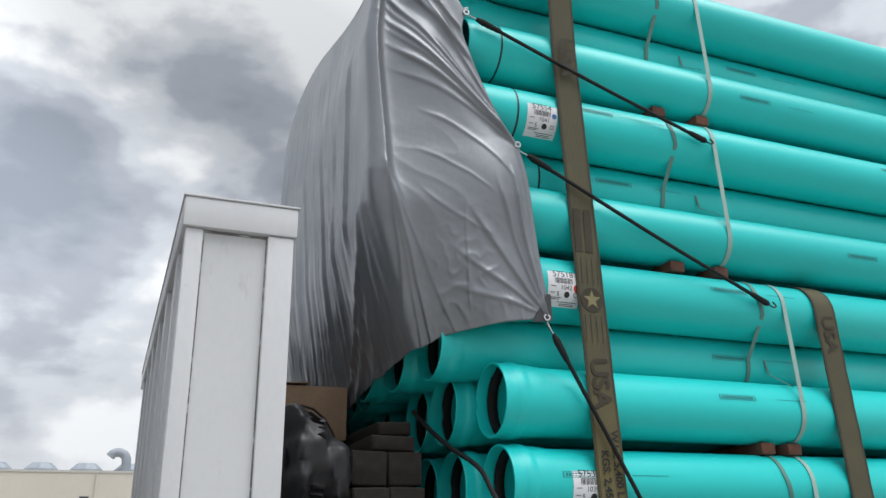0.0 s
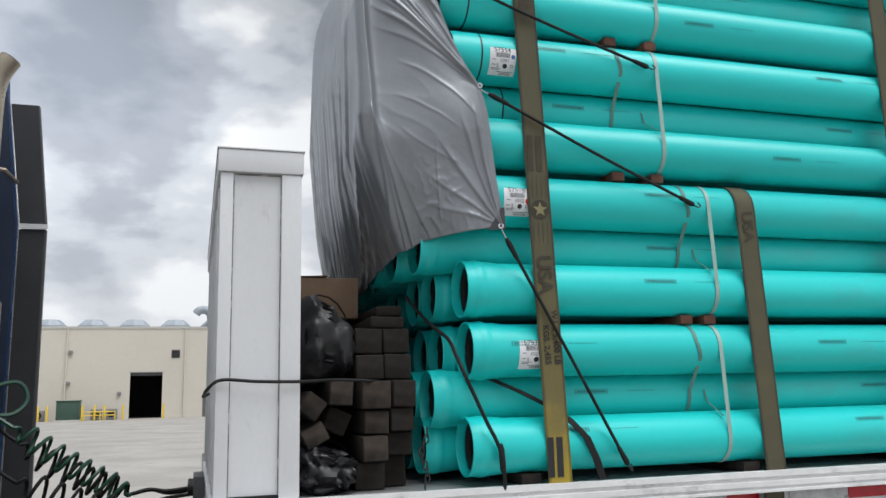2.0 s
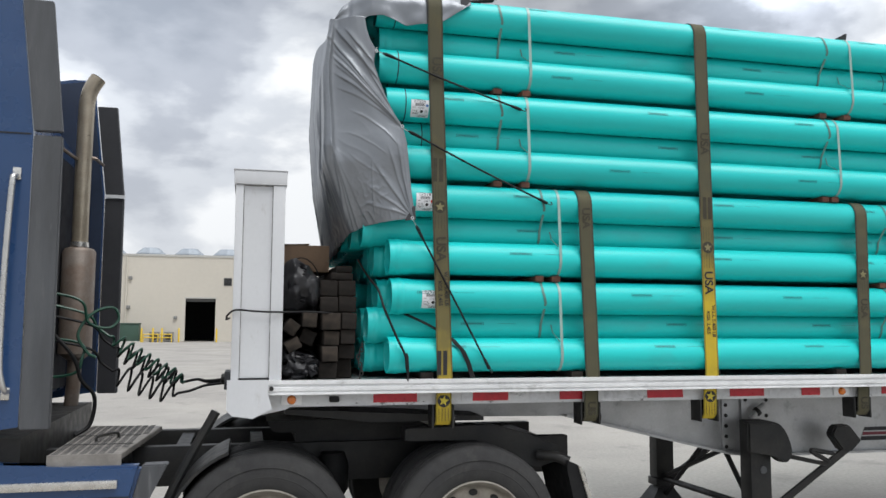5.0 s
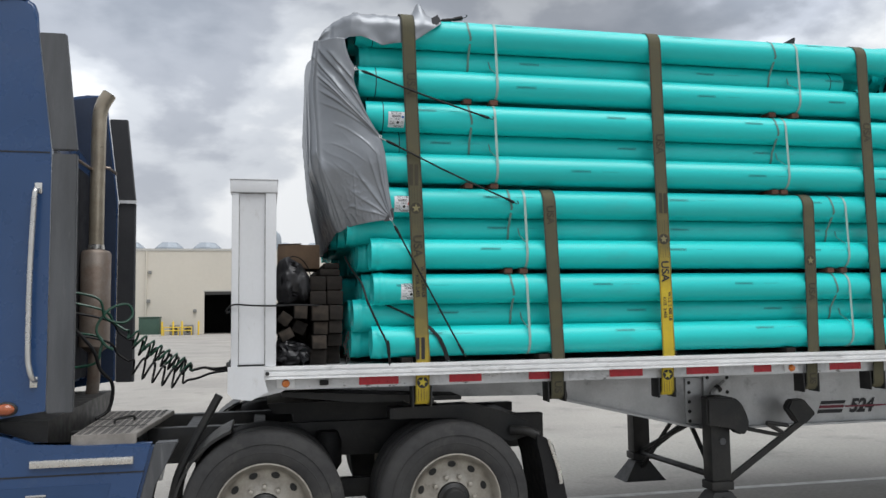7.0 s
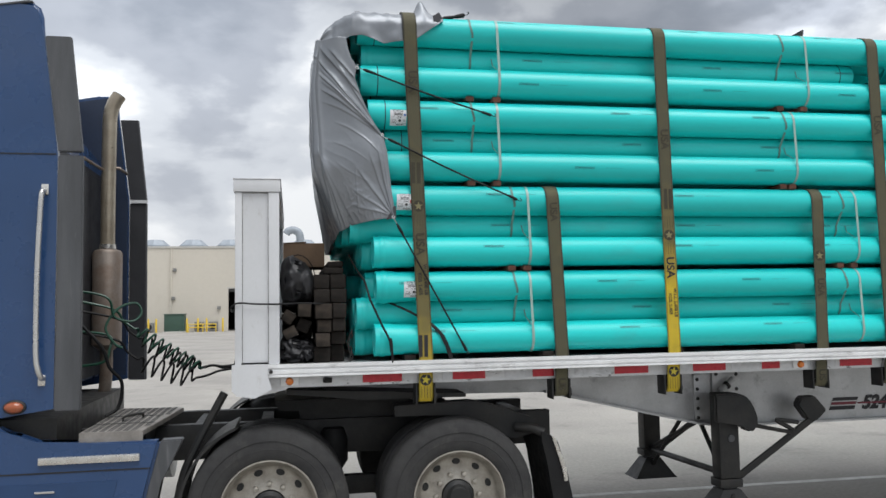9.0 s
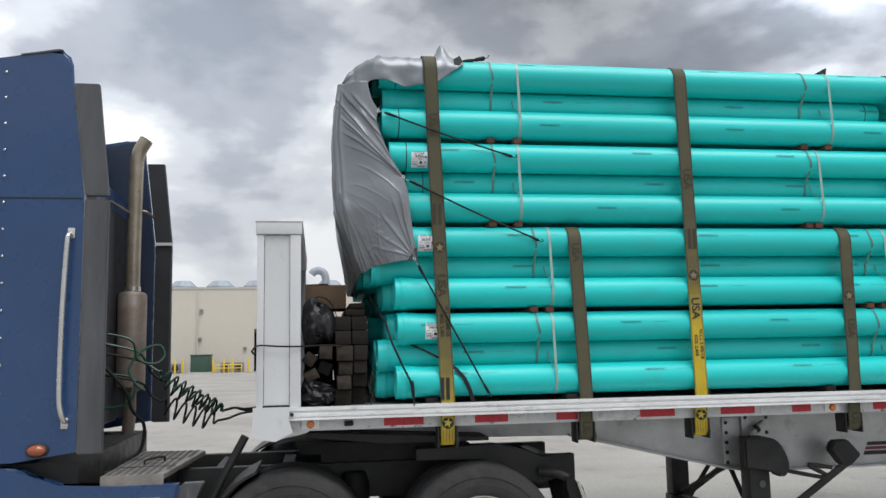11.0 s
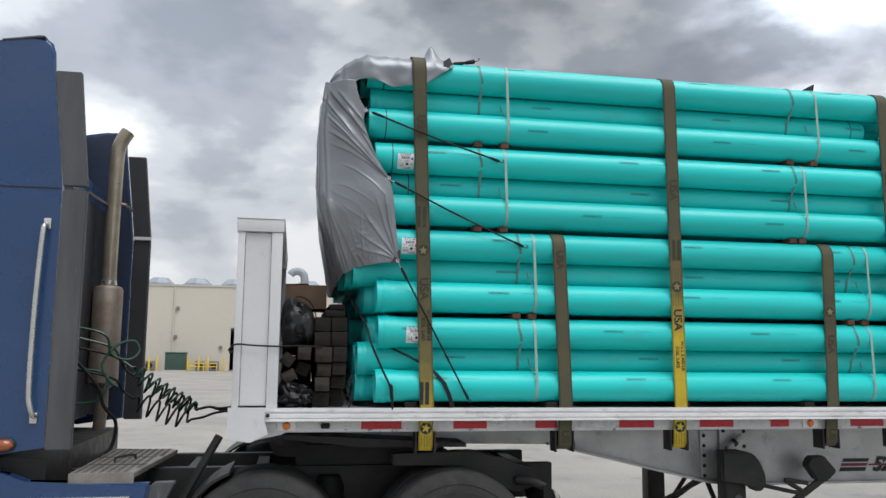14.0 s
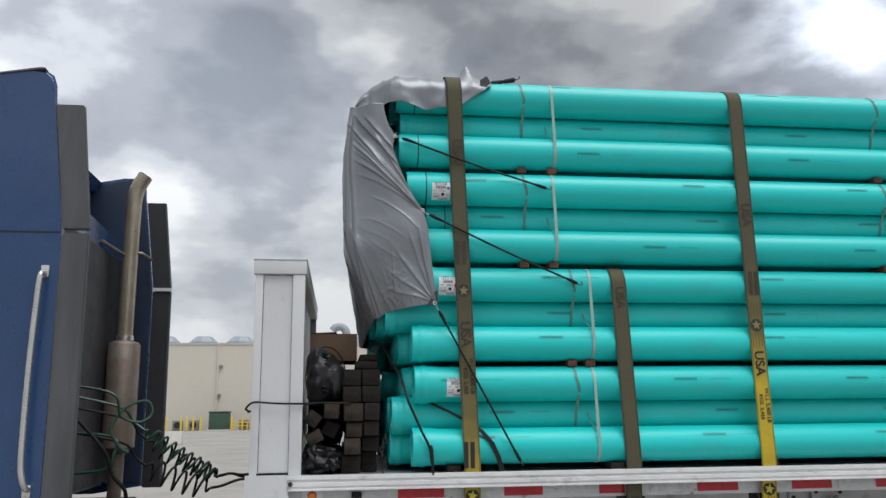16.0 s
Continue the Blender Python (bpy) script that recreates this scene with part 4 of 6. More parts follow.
def cargo_strap(x_top, x_bot, z_top, lo, hi, prints, star_z, low_star, label, lift=0.0):
    face = Y0 - R - 0.004
    xa = lambda z: x_bot + (x_top - x_bot) * (z - 1.46) / (z_top - 1.46)
    st = thing("cargo_strap", label, "strap", "cargo straps", m=pose(x_bot, face, 1.46))
    top = z_top + 0.006 + lift
    pts = [(x_top, 4.69, top), (x_top, 3.5, top), (x_top, Y0 + 0.05, top)]
    zc = z_top - R
    pts += [(xa(z), y, z) for y, z in arc(Y0, zc, R + 0.005 + lift, 88, 180, 8)]
    n = 26
    for k in range(1, n + 1):
        z = zc + (1.47 - zc) * k / n
        pts.append((xa(z), face - lift * max(0.0, 1 - k / 4) - 0.0012 * math.sin(k * 2.1), z))
    pts += [(x_bot, 2.138, 1.44), (x_bot, 2.152, 1.38), (x_bot, 2.155, 1.33), (x_bot, 2.160, 1.21), (x_bot, 2.19, 1.175), (x_bot, 2.23, 1.18)]
    fr = lambda p: FREE(p, lo, hi)
    part("webbing", ribbon(pts, 0.098, 0.0035, fresh=fr), STRAP, st)
    lean = math.degrees(math.atan2(x_top - x_bot, z_top - 1.46))
    T = lambda z, dx=0.0: pose(xa(z) + dx, face - 0.0042 - (0.015 if lift and z > 3.3 else 0.0), z) @ pose(0, 0, 0, 0, lean, 0) @ DOWN
    for text, z, size, dx in prints:
        letters(text, size, T(z, dx), INK if fr(Vector((0, 0, z))) > 0.3 else PALEINK, "print", st, 0.0, 0.0022 if size > 0.06 else 0.0008)
    if star_z:
        dk = part("round_patch", disc_bm(xa(star_z), face - 0.0035, star_z, 0.040), PALEINK, st)
        part("star", star_bm(xa(star_z), face - 0.0045, star_z, 0.032), STAR, dk)
        for s in (-1, 1):
            for k in range(4):
                part("printed_rule", box(xa(star_z) - 0.030 + 0.02 * k - 0.001, xa(star_z) - 0.030 + 0.02 * k + 0.001, face - 0.004, face - 0.0035, star_z + s * 0.095 - 0.045, star_z + s * 0.095 + 0.045), PALEINK, st, smooth=0)
    if low_star:
        dk = part("round_patch", disc_bm(x_bot, 2.1515, 1.325, 0.040), INK, st)
        part("star", star_bm(x_bot, 2.1505, 1.325, 0.034, 80), STARY, dk)
        for k in range(4):
            part("printed_rule", box(x_bot - 0.032 + 0.02 * k, x_bot - 0.029 + 0.02 * k, 2.1525, 2.1532, 1.20, 1.28), INK, st, smooth=0)
    # the winch below the rail
    w = thing("strap_winch", "dark steel strap winch under the trailer's side rail", "winch", "strap winches", m=pose(x_bot, 2.25, 1.22))
    part("drum", lathe([(x_bot - 0.052, 0.028), (x_bot + 0.052, 0.028)], 14, "x", (0, 2.225, 1.20), closed=False), BLACK, w)
    for s in (-1, 1):
        part("side_plate", box(x_bot + s * 0.064 - 0.006, x_bot + s * 0.064 + 0.006, 2.165, 2.29, 1.155, 1.299, 0.004), BLACK, w)
    part("ratchet_wheel", lathe([(x_bot + 0.073, 0.036), (x_bot + 0.085, 0.036)], 12, "x", (0, 2.225, 1.20), closed=False), BLACK, w)
    part("back_plate", box(x_bot - 0.058, x_bot + 0.058, 2.27, 2.29, 1.17, 1.299), BLACK, w, smooth=0)
    return st


PALEINK = material("faded_strap_print", (0.045, 0.040, 0.026), 0.85, grain=0.2)
STARY = material("yellow_star_print", (0.55, 0.45, 0.05), 0.8, grain=0.1)
TOP = Z0 + 3 * BUNDLE + 2 * ROW + R
MIDT = Z0 + BUNDLE + 2 * ROW + R
s1 = cargo_strap(1.317, 1.405, TOP, 1.15, 2.42, [("USA", 3.42, 0.085, 0), ("USA", 2.27, 0.085, -0.004), ("W.L.L 5,400 LB", 2.02, 0.034, 0.024), ("KGS. 2,455", 1.99, 0.034, -0.016)], 2.535, True, "olive and yellow webbing strap over the pipe load", 0.024)
s2 = cargo_strap(3.222, 3.255, TOP, 1.9, 2.75, [("USA", 3.05, 0.085, 0), ("USA", 2.09, 0.085, -0.004), ("W.L.L 5,400 LB", 1.83, 0.034, 0.024), ("KGS. 2,455", 1.82, 0.034, -0.016)], 2.33, True, "bright yellow and olive webbing strap over the pipe load")
cargo_strap(5.035, 5.065, TOP, 0.6, 1.2, [("USA", 3.2, 0.085, 0)], 0, False, "dull brown olive webbing strap over the pipe load")
s3 = cargo_strap(2.345, 2.392, MIDT, 0.4, 1.0, [("USA", 2.50, 0.075, 0)], 0, False, "dull olive webbing strap over the lower pipe bundles")
s4 = cargo_strap(4.485, 4.470, MIDT, 0.5, 1.1, [("USA", 1.93, 0.075, 0)], 2.17, False, "dull olive webbing strap over the lower pipe bundles")
for st, xx in ((s3, 2.392), (s4, 4.470)):
    letters("US", 0.075, pose(xx, 2.1512, 1.262) @ DOWN, PALEINK, "print", st, 0.0, 0.002)
# plain bars where the maker's mark is woven in
for st, xx, zz in ((s1, 1.385, 1.56), (s1, 1.352, 2.77), (s2, 3.245, 2.60)):
    for dx in (-0.018, 0.020):
        part("printed_bar", box(xx + dx - 0.013, xx + dx + 0.013, Y0 - R - 0.0082, Y0 - R - 0.0076, zz - 0.075, zz + 0.075), PALEINK if zz > 2 else INK, st, smooth=0)

# ---- the tarp over the load's front ----
FACE_Y = Y0 - R - 0.02


def lerp(a, b, t):
    return a + (b - a) * t


def ease(t):
    t = max(0.0, min(1.0, t))
    return t * t * (3 - 2 * t)


def hem_x(z):
    return float(np.interp(z, (2.40, 2.46, 2.61, 2.80, 2.91, 3.02, 3.10, 3.19, 3.33, 3.43, 3.51, 3.57, 3.65, 3.73), (1.200, 1.203, 1.180, 1.158, 1.148, 1.121, 1.068, 1.020, 0.962, 0.928, 0.945, 0.905, 0.880, 0.868)))


def corner(z):
    """The fold between the front and the side."""
    return float(np.interp(z, (2.20, 2.38, 2.50, 2.65, 2.80, 3.40, 3.70), (0.85, 0.826, 0.765, 0.700, 0.645, 0.635, 0.68))), float(np.interp(z, (2.20, 2.38, 2.50, 2.65, 2.8, 3.4, 3.7), (2.33, 2.30, 2.245, 2.19, 2.16, 2.20, 2.20)))


def crease(a, b, seed):
    """Ridged folds: sharp along one way, slow along the other."""
    n = noise.noise((a + 0.35 * noise.noise((a * 0.6, b * 1.3, seed + 5)), b, seed))
    return (1 - min(1.0, abs(n) * 2.4)) ** 1.6 - 0.3


def pleat(x, z, a, b, width, sharp, amp, bow=0.0):
    """One fold of cloth along a line from a to b: it swells slowly on one side and drops sharply on the other."""
    dx, dz = b[0] - a[0], b[1] - a[1]
    n = math.hypot(dx, dz)
    t = ((x - a[0]) * dx + (z - a[1]) * dz) / (n * n)
    if t < -0.1 or t > 1.1:
        return 0.0
    q = ((x - a[0]) * dz - (z - a[1]) * dx) / n - bow * 4 * t * (1 - t) + 0.003 * noise.noise((t * 4, a[0] * 9 + b[1] * 5, 3.0))
    w = width if q < 0 else sharp
    w *= 0.40 + 0.60 * min(1.0, abs(1 - t) * 1.6)      # folds narrow towards the eyelet
    fade = ease((t + 0.1) / 0.3) * ease((1.1 - t) / 0.22)
    return amp * fade * math.exp(-abs(q / w) ** 1.5)


PLEATS, FRONT_PLEATS = [], []
for k, (az, bz, amp) in enumerate(((3.62, 3.045, 0.013), (3.55, 3.04, 0.008), (3.48, 3.035, 0.013), (3.43, 3.03, 0.007), (3.36, 3.03, 0.011), (3.27, 3.025, 0.005))):
    PLEATS.append(((0.655 + 0.012 * k, az), (1.105, bz), 0.020, 0.0055, amp, 0.018 - 0.007 * k))
PLEATS += [((0.70, 3.66), (0.955, 3.33), 0.024, 0.007, 0.014, 0.010), ((0.76, 3.64), (0.935, 3.42), 0.018, 0.006, 0.011, 0.006), ((0.80, 3.55), (1.05, 3.14), 0.013, 0.005, 0.006, 0.004)]
for ax, az, amp, wd in ((1.13, 2.84, 0.007, 0.014), (1.085, 2.92, 0.012, 0.018), (1.03, 2.88, 0.009, 0.014), (0.95, 2.78, 0.010, 0.018), (0.90, 2.66, 0.006, 0.013), (0.90, 2.55, 0.006, 0.015)):
    PLEATS.append(((ax, az), (1.185, 2.465), wd, 0.006, amp, 0.005))
PLEATS += [((0.80, 3.12), (1.09, 2.90), 0.009, 0.005, 0.004, -0.025), ((0.79, 2.98), (1.01, 2.85), 0.008, 0.004, 0.003, -0.012), ((0.80, 2.84), (1.02, 2.70), 0.008, 0.004, 0.003, 0.008), ((0.93, 2.80), (0.96, 2.48), 0.008, 0.004, 0.004, 0.006)]
for bx, bz, amp in ((0.835, 2.33, 0.010), (0.87, 2.36, 0.006), (0.90, 2.37, 0.009), (0.96, 2.40, 0.004)):
    PLEATS.append(((0.685, 2.90), (bx, bz - 0.03), 0.020, 0.007, amp, 0.006))
for ay, az, by, bz, amp in ((2.24, 2.88, 2.33, 2.34, 0.008), (2.25, 2.86, 2.47, 2.32, 0.010), (2.27, 2.86, 2.67, 2.28, 0.013), (2.30, 2.80, 2.88, 2.26, 0.009), (2.40, 2.70, 3.10, 2.24, 0.010), (2.62, 3.30, 2.80, 2.40, 0.010), (2.90, 3.40, 3.02, 2.35, 0.010), (2.42, 3.45, 2.50, 2.75, 0.012)):
    FRONT_PLEATS.append(((ay, az), (by, bz), 0.045, 0.014, amp, 0.01))


def side_folds(x, z):
    d = sum(pleat(x, z, *p) for p in PLEATS)
    d += 0.010 * math.exp(-((z - 3.30) / 0.30) ** 2) * noise.noise(((x * 0.74 + z * 0.67) * 6, (x * 0.67 - z * 0.74) * 0.6, 21.0))
    # small crumples above the lower hem, and a crease that was folded in
    d += 0.0045 * math.exp(-((x - 0.93) / 0.10) ** 2 - ((z - 2.58) / 0.16) ** 2) * crease(x * 22 + z * 9, z * 17 - x * 8, 6.0)
    d += 0.0035 * math.exp(-((z - 2.46) / 0.05) ** 2) * crease(x * 30 + z * 6, z * 12, 9.0)
    d += 0.0016 * math.exp(-((z - 2.85) / 0.25) ** 2) * crease((x * 0.5 + z * 0.87) * 13, (x * 0.87 - z * 0.5) * 4, 7.0)
    # the long standing fold near the corner
    q = x - 0.672 - 0.010 * math.sin(z * 7)
    d += 0.030 * ease((z - 2.78) / 0.14) * math.exp(-(abs(q) / (0.055 if q < 0 else 0.017)) ** 1.5)
    d += 0.014 * noise.noise((x * 3, z * 3, 2.0)) + 0.024 * math.exp(-((x - 1.04) / 0.10) ** 2 - ((z - 2.88) / 0.15) ** 2)
    return d


def front_x(y, z):
    fx = float(np.interp(z, (2.26, 2.45, 2.8, 3.3, 3.7), (0.79, 0.755, 0.69, 0.645, 0.655)))
    return fx + 0.17 * max(0.0, (y - 3.45) / 1.25) ** 1.6


def top_rise(y):
    """The front edge lies higher towards the load's middle."""
    return 0.14 * ease((y - 2.4) / 0.9)


def tarp_base(u, v):
    """u: 0 far side of the front, 0.5 the near corner, 1 the side's free edge. v: 0 bottom, 1 top."""
    if u < 0.5:
        s = u / 0.5
        zb = float(np.interp(s, (0, 0.45, 0.654, 0.846, 1), (2.36, 2.30, 2.262, 2.333, 2.377)))
        z = lerp(zb, 3.70 + top_rise(lerp(4.70, 2.20, s)), v)
        cx, cy = corner(z)
        y = lerp(4.70, cy, s)
        return lerp(front_x(y, z), cx, ease((s - 0.6) / 0.4)), y, z
    s = (u - 0.5) / 0.5
    zb = float(np.interp(s, (0, 0.10, 0.2, 0.3, 1), (2.377, 2.385, 2.405, 2.415, 2.455)))
    z = lerp(zb, 3.715, v)
    cx, cy = corner(z)
    x = lerp(cx, hem_x(lerp(2.45, 3.715, v)), s)
    return x, lerp(cy, FACE_Y - 0.006, ease(s * 1.35)), z


tarp = thing("tarp", "wrinkled silver grey tarp draped over the front of the pipes", "tarp", m=pose(0.65, 3.4, 2.3))
bm = bmesh.new()
NU, NV = 360, 260
G = np.array([[tarp_base(i / NU, k / NV) for k in range(NV + 1)] for i in range(NU + 1)])
for _ in range(45):     # soften the corner and the hem's bends
    G[1:-1] = 0.5 * G[1:-1] + 0.25 * (G[:-2] + G[2:])
    G[:, 1:-1] = 0.8 * G[:, 1:-1] + 0.1 * (G[:, :-2] + G[:, 2:])
du, dv = np.gradient(G, axis=0), np.gradient(G, axis=1)
NRM = np.cross(du, dv)
NRM /= np.linalg.norm(NRM, axis=2, keepdims=True) + 1e-9
NRM *= np.where(NRM[:, :, :1] + NRM[:, :, 1:2] > 0, -1, 1)     # outwards: to -x and -y
for i in range(NU + 1):
    u = i / NU
    side = ease((u - 0.44) / 0.10)
    for k in range(NV + 1):
        x, y, z = G[i, k]
        d = 0.0
        if side > 0:
            d += side * side_folds(x, z)
        if side < 1:
            low = (1.25 - 0.8 * k / NV) * min(1.0, (NV - k) / 30 + 0.1)
            d += (1 - side) * sum(pleat(y, z, *p) for p in FRONT_PLEATS)
            d += (1 - side) * min(1.0, 0.35 + (0.5 - u) * 6) * (0.020 * low * noise.noise((y * 4.2 + 0.5 * z, z * 0.5, 11.0)) + 0.006 * low * crease(y * 8.5 + z, z * 0.5, 12.0) + 0.006 * low * crease(y * 19 + 2 * z, z * 0.8, 14.0))
        edge = min(1.0, (NU - i) / 14 + 0.25)
        G[i, k] += NRM[i, k] * d * edge
grid = [[bm.verts.new(G[i, k]) for k in range(NV + 1)] for i in range(NU + 1)]
for i in range(NU):
    for k in range(NV):
        bm.faces.new((grid[i][k], grid[i + 1][k], grid[i + 1][k + 1], grid[i][k + 1]))


def top_point(s, w):
    """s: 0 front edge to 1 rear edge; w: 0 the near hanging hem, 1 the far side."""
    x = lerp(0.672, 1.56, s)
    zt = float(np.interp(x, (0.672, 0.72, 0.80, 0.95, 1.1, 1.6), (3.69, 3.78, 3.87, 3.945, TOP + 0.012, TOP + 0.012)))
    hem = float(np.interp(x, (0.66, 0.70, 0.86, 0.90, 0.985, 1.142, 1.363, 1.50, 1.56), (3.69, 3.70, 3.71, 3.735, 3.74, 3.69, 3.725, 3.82, 3.87)))
    if w < 0.3:
        q = w / 0.3
        r = zt - (Z0 + 3 * BUNDLE + 2 * ROW)
        zc = Z0 + 3 * BUNDLE + 2 * ROW
        rr = max(0.03, min(r, R + 0.003))
        calm = 1 - math.exp(-((x - 1.317) / 0.06) ** 2)
        a = lerp(1.0, 0.0, q)
        z = lerp(hem, zt, ease(q) ** 0.8)
        y = Y0 - (rr + 0.006) * math.sqrt(max(0.0, 1 - max(0.0, (z - zc) / max(0.02, zt - zc)) ** 2)) if z > zc else Y0 - rr - 0.006
        if x < 0.9:
            y = lerp(corner(3.7)[1] + 0.01, y, ease((x - 0.66) / 0.24))
        y -= calm * ((0.010 + 0.012 * math.sin(x * 26 + 2 * q)) * (1 - q) + 0.01 * noise.noise((x * 9, q * 3, 3)))
    else:
        q = (w - 0.3) / 0.7
        y = lerp(Y0, 4.69, q)
        z = max(zt, 3.69 + top_rise(y))
        z += 0.012 * max(0, noise.noise((x * 7, y * 3, 5)))
    if w > 0.3:
        x += (front_x(y, 3.7) - 0.655) * (1 - s) ** 2
    z += 0.010 * crease((x + 0.3 * y) * 9, y * 2, 15.0) * min(1, w * 4) * (1 - math.exp(-((x - 1.317) / 0.07) ** 2))
    bump = math.exp(-((x - 1.425) ** 2) / 0.0022) * math.exp(-((w - 0.32) ** 2) / 0.004)
    z += 0.12 * bump
    x += 0.02 * noise.noise((y * 5, z * 4, 8)) * s
    return x, y, z


NS, NW = 110, 100
g2 = [[bm.verts.new(top_point(i / NS, k / NW)) for k in range(NW + 1)] for i in range(NS + 1)]
for i in range(NS):
    for k in range(NW):
        bm.faces.new((g2[i][k], g2[i + 1][k], g2[i + 1][k + 1], g2[i][k + 1]))
sheet = part("sheet", bm, TARP, tarp, smooth=60)
sol = sheet.modifiers.new("thickness", "SOLIDIFY")
sol.thickness, sol.offset = 0.0025, 0
for x, y, z in ((1.185, FACE_Y - 0.012, 2.455), (1.115, FACE_Y - 0.012, 3.03), (0.945, FACE_Y - 0.012, 3.50)):
    part("eyelet", lathe([(y - 0.003, 0.006), (y - 0.003, 0.0115), (y + 0.004, 0.012), (y + 0.004, 0.006)], 16, "y", (x, 0, z)), CHROME, tarp, "metal eyelet ring")
part("corner_patch", prism([(1.205, 2.445), (1.135, 2.437), (1.19, 2.53), (1.203, 2.53)], FACE_Y - 0.012, FACE_Y - 0.0085, "y"), TARP_HEM, tarp, "dark reinforced corner", smooth=0)
part("corner_patch", prism([(1.56, 3.885), (1.50, 3.83), (1.49, 3.90), (1.535, 3.93)], FACE_Y - 0.002, FACE_Y + 0.004, "y"), TARP_HEM, tarp, "dark reinforced corner", smooth=0)


def bungee(a, b, sag=0.01, label="black elastic cord hooked from the tarp to a band", r=0.0065):
    a, b = Vector(a), Vector(b)
    th = thing("elastic_cord", label, "cord", "tarp cords", m=Matrix.Translation(a))
    d = (b - a).normalized()
    a2, b2 = a + d * 0.07, b - d * 0.06
    mid = (a2 + b2) / 2 + Vector((0, -0.004, -sag))
    part("cord", tube(smooth_path([a2, mid, b2], 8), r, 8), RUBBER, th)
    part("sleeve", tube([a + d * 0.035, a + d * 0.06, a + d * 0.12, a + d * 0.13], [r * 1.0, r * 1.75, r * 1.4, r], 8), RUBBER, th)
    part("sleeve", tube([b - d * 0.10, b - d * 0.09, b - d * 0.03, b - d * 0.02], [r, r * 1.4, r * 1.75, r], 8), RUBBER, th)
    part("hook", tube(smooth_path([a + d * 0.04, a, a - d * 0.012 + Vector((0, -0.006, 0.012)), a + Vector((0, -0.01, 0.018))], 4), 0.003, 6), CHROME, th)
    part("hook", tube(smooth_path([b - d * 0.03, b, b + d * 0.015 + Vector((0, 0.0, 0.012)), b + Vector((0.004, 0.004, 0.022))], 4), 0.003, 6), BLACK, th)


CY = Y0 - R - 0.018
bungee((0.955, CY, 3.505), (1.925, CY, 3.185))
bungee((1.125, CY, 3.02), (2.10, CY, 2.575))
bungee((1.195, CY, 2.44), (1.70, CY, 1.50), 0.0, "black elastic cord hooked from the tarp to the side rail")
bungee((1.53, Y0 - 0.05, 3.90), (1.76, Y0 - 0.04, 3.955), 0.0, "black elastic cord tied over the top pipe", 0.010)
lc = thing("elastic_cord", "black elastic cord hooked from the tarp to the side rail", "cord", "tarp cords", m=pose(1.1, 2.3, 1.8))
part("cord", tube(smooth_path([(0.905, 2.52, 2.22), (0.93, 2.43, 2.15), (0.958, 2.33, 2.085), (0.988, 2.20, 2.019), (1.005, 2.15, 1.952), (1.020, 2.110, 1.887), (1.061, 2.104, 1.793), (1.104, 2.100, 1.698), (1.142, 2.098, 1.622), (1.163, 2.100, 1.55), (1.168, 2.108, 1.47), (1.168, 2.112, 1.45)], 6), 0.0075, 8), RUBBER, lc)
part("sleeve", tube([(1.155, 2.104, 1.62), (1.158, 2.104, 1.60), (1.163, 2.105, 1.53), (1.165, 2.105, 1.51)], [0.0075, 0.012, 0.012, 0.0075], 8), RUBBER, lc)
ws = thing("rubber_strap", "wide black rubber strap hooked to the side rail", "strap", m=pose(1.4, CY, 1.7))
part("strip", ribbon([(1.17, 2.225, 1.862), (1.28, 2.19, 1.81), (1.38, 2.165, 1.755), (1.46, 2.140, 1.70), (1.52, 2.118, 1.63), (1.555, 2.114, 1.55), (1.58, 2.116, 1.47)], 0.03, 0.006), RUBBER, ws)
kn = thing("strap_buckle", "dark buckle of a band on the top pipes", "buckle", m=pose(4.48, Y0 + 0.02, TOP))
part("buckle", prism([(4.40, TOP + 0.001), (4.50, TOP + 0.001), (4.51, TOP + 0.055), (4.49, TOP + 0.05)], Y0 - 0.02, Y0 + 0.06, "y", 0.003), BLACK, kn)

# ---- dunnage between headboard and pipes ----
drng = random.Random(3)


def timber(x, z, w, h, y0=2.20, y1=4.4, tilt=0.0, end=None):
    end = end or WOOD_END_SHADED
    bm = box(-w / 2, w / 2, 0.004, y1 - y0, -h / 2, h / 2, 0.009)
    lab = "weathered timber beam stacked on the trailer deck, shade put into its dark end" if end is WOOD_END_SHADED else "weathered timber beam with a pale brown sawn end"
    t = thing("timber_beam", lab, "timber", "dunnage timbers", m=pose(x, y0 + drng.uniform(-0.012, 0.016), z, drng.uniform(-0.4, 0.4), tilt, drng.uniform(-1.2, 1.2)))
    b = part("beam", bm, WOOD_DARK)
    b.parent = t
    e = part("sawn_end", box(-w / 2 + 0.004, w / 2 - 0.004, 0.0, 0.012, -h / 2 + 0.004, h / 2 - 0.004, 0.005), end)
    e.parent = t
    return t


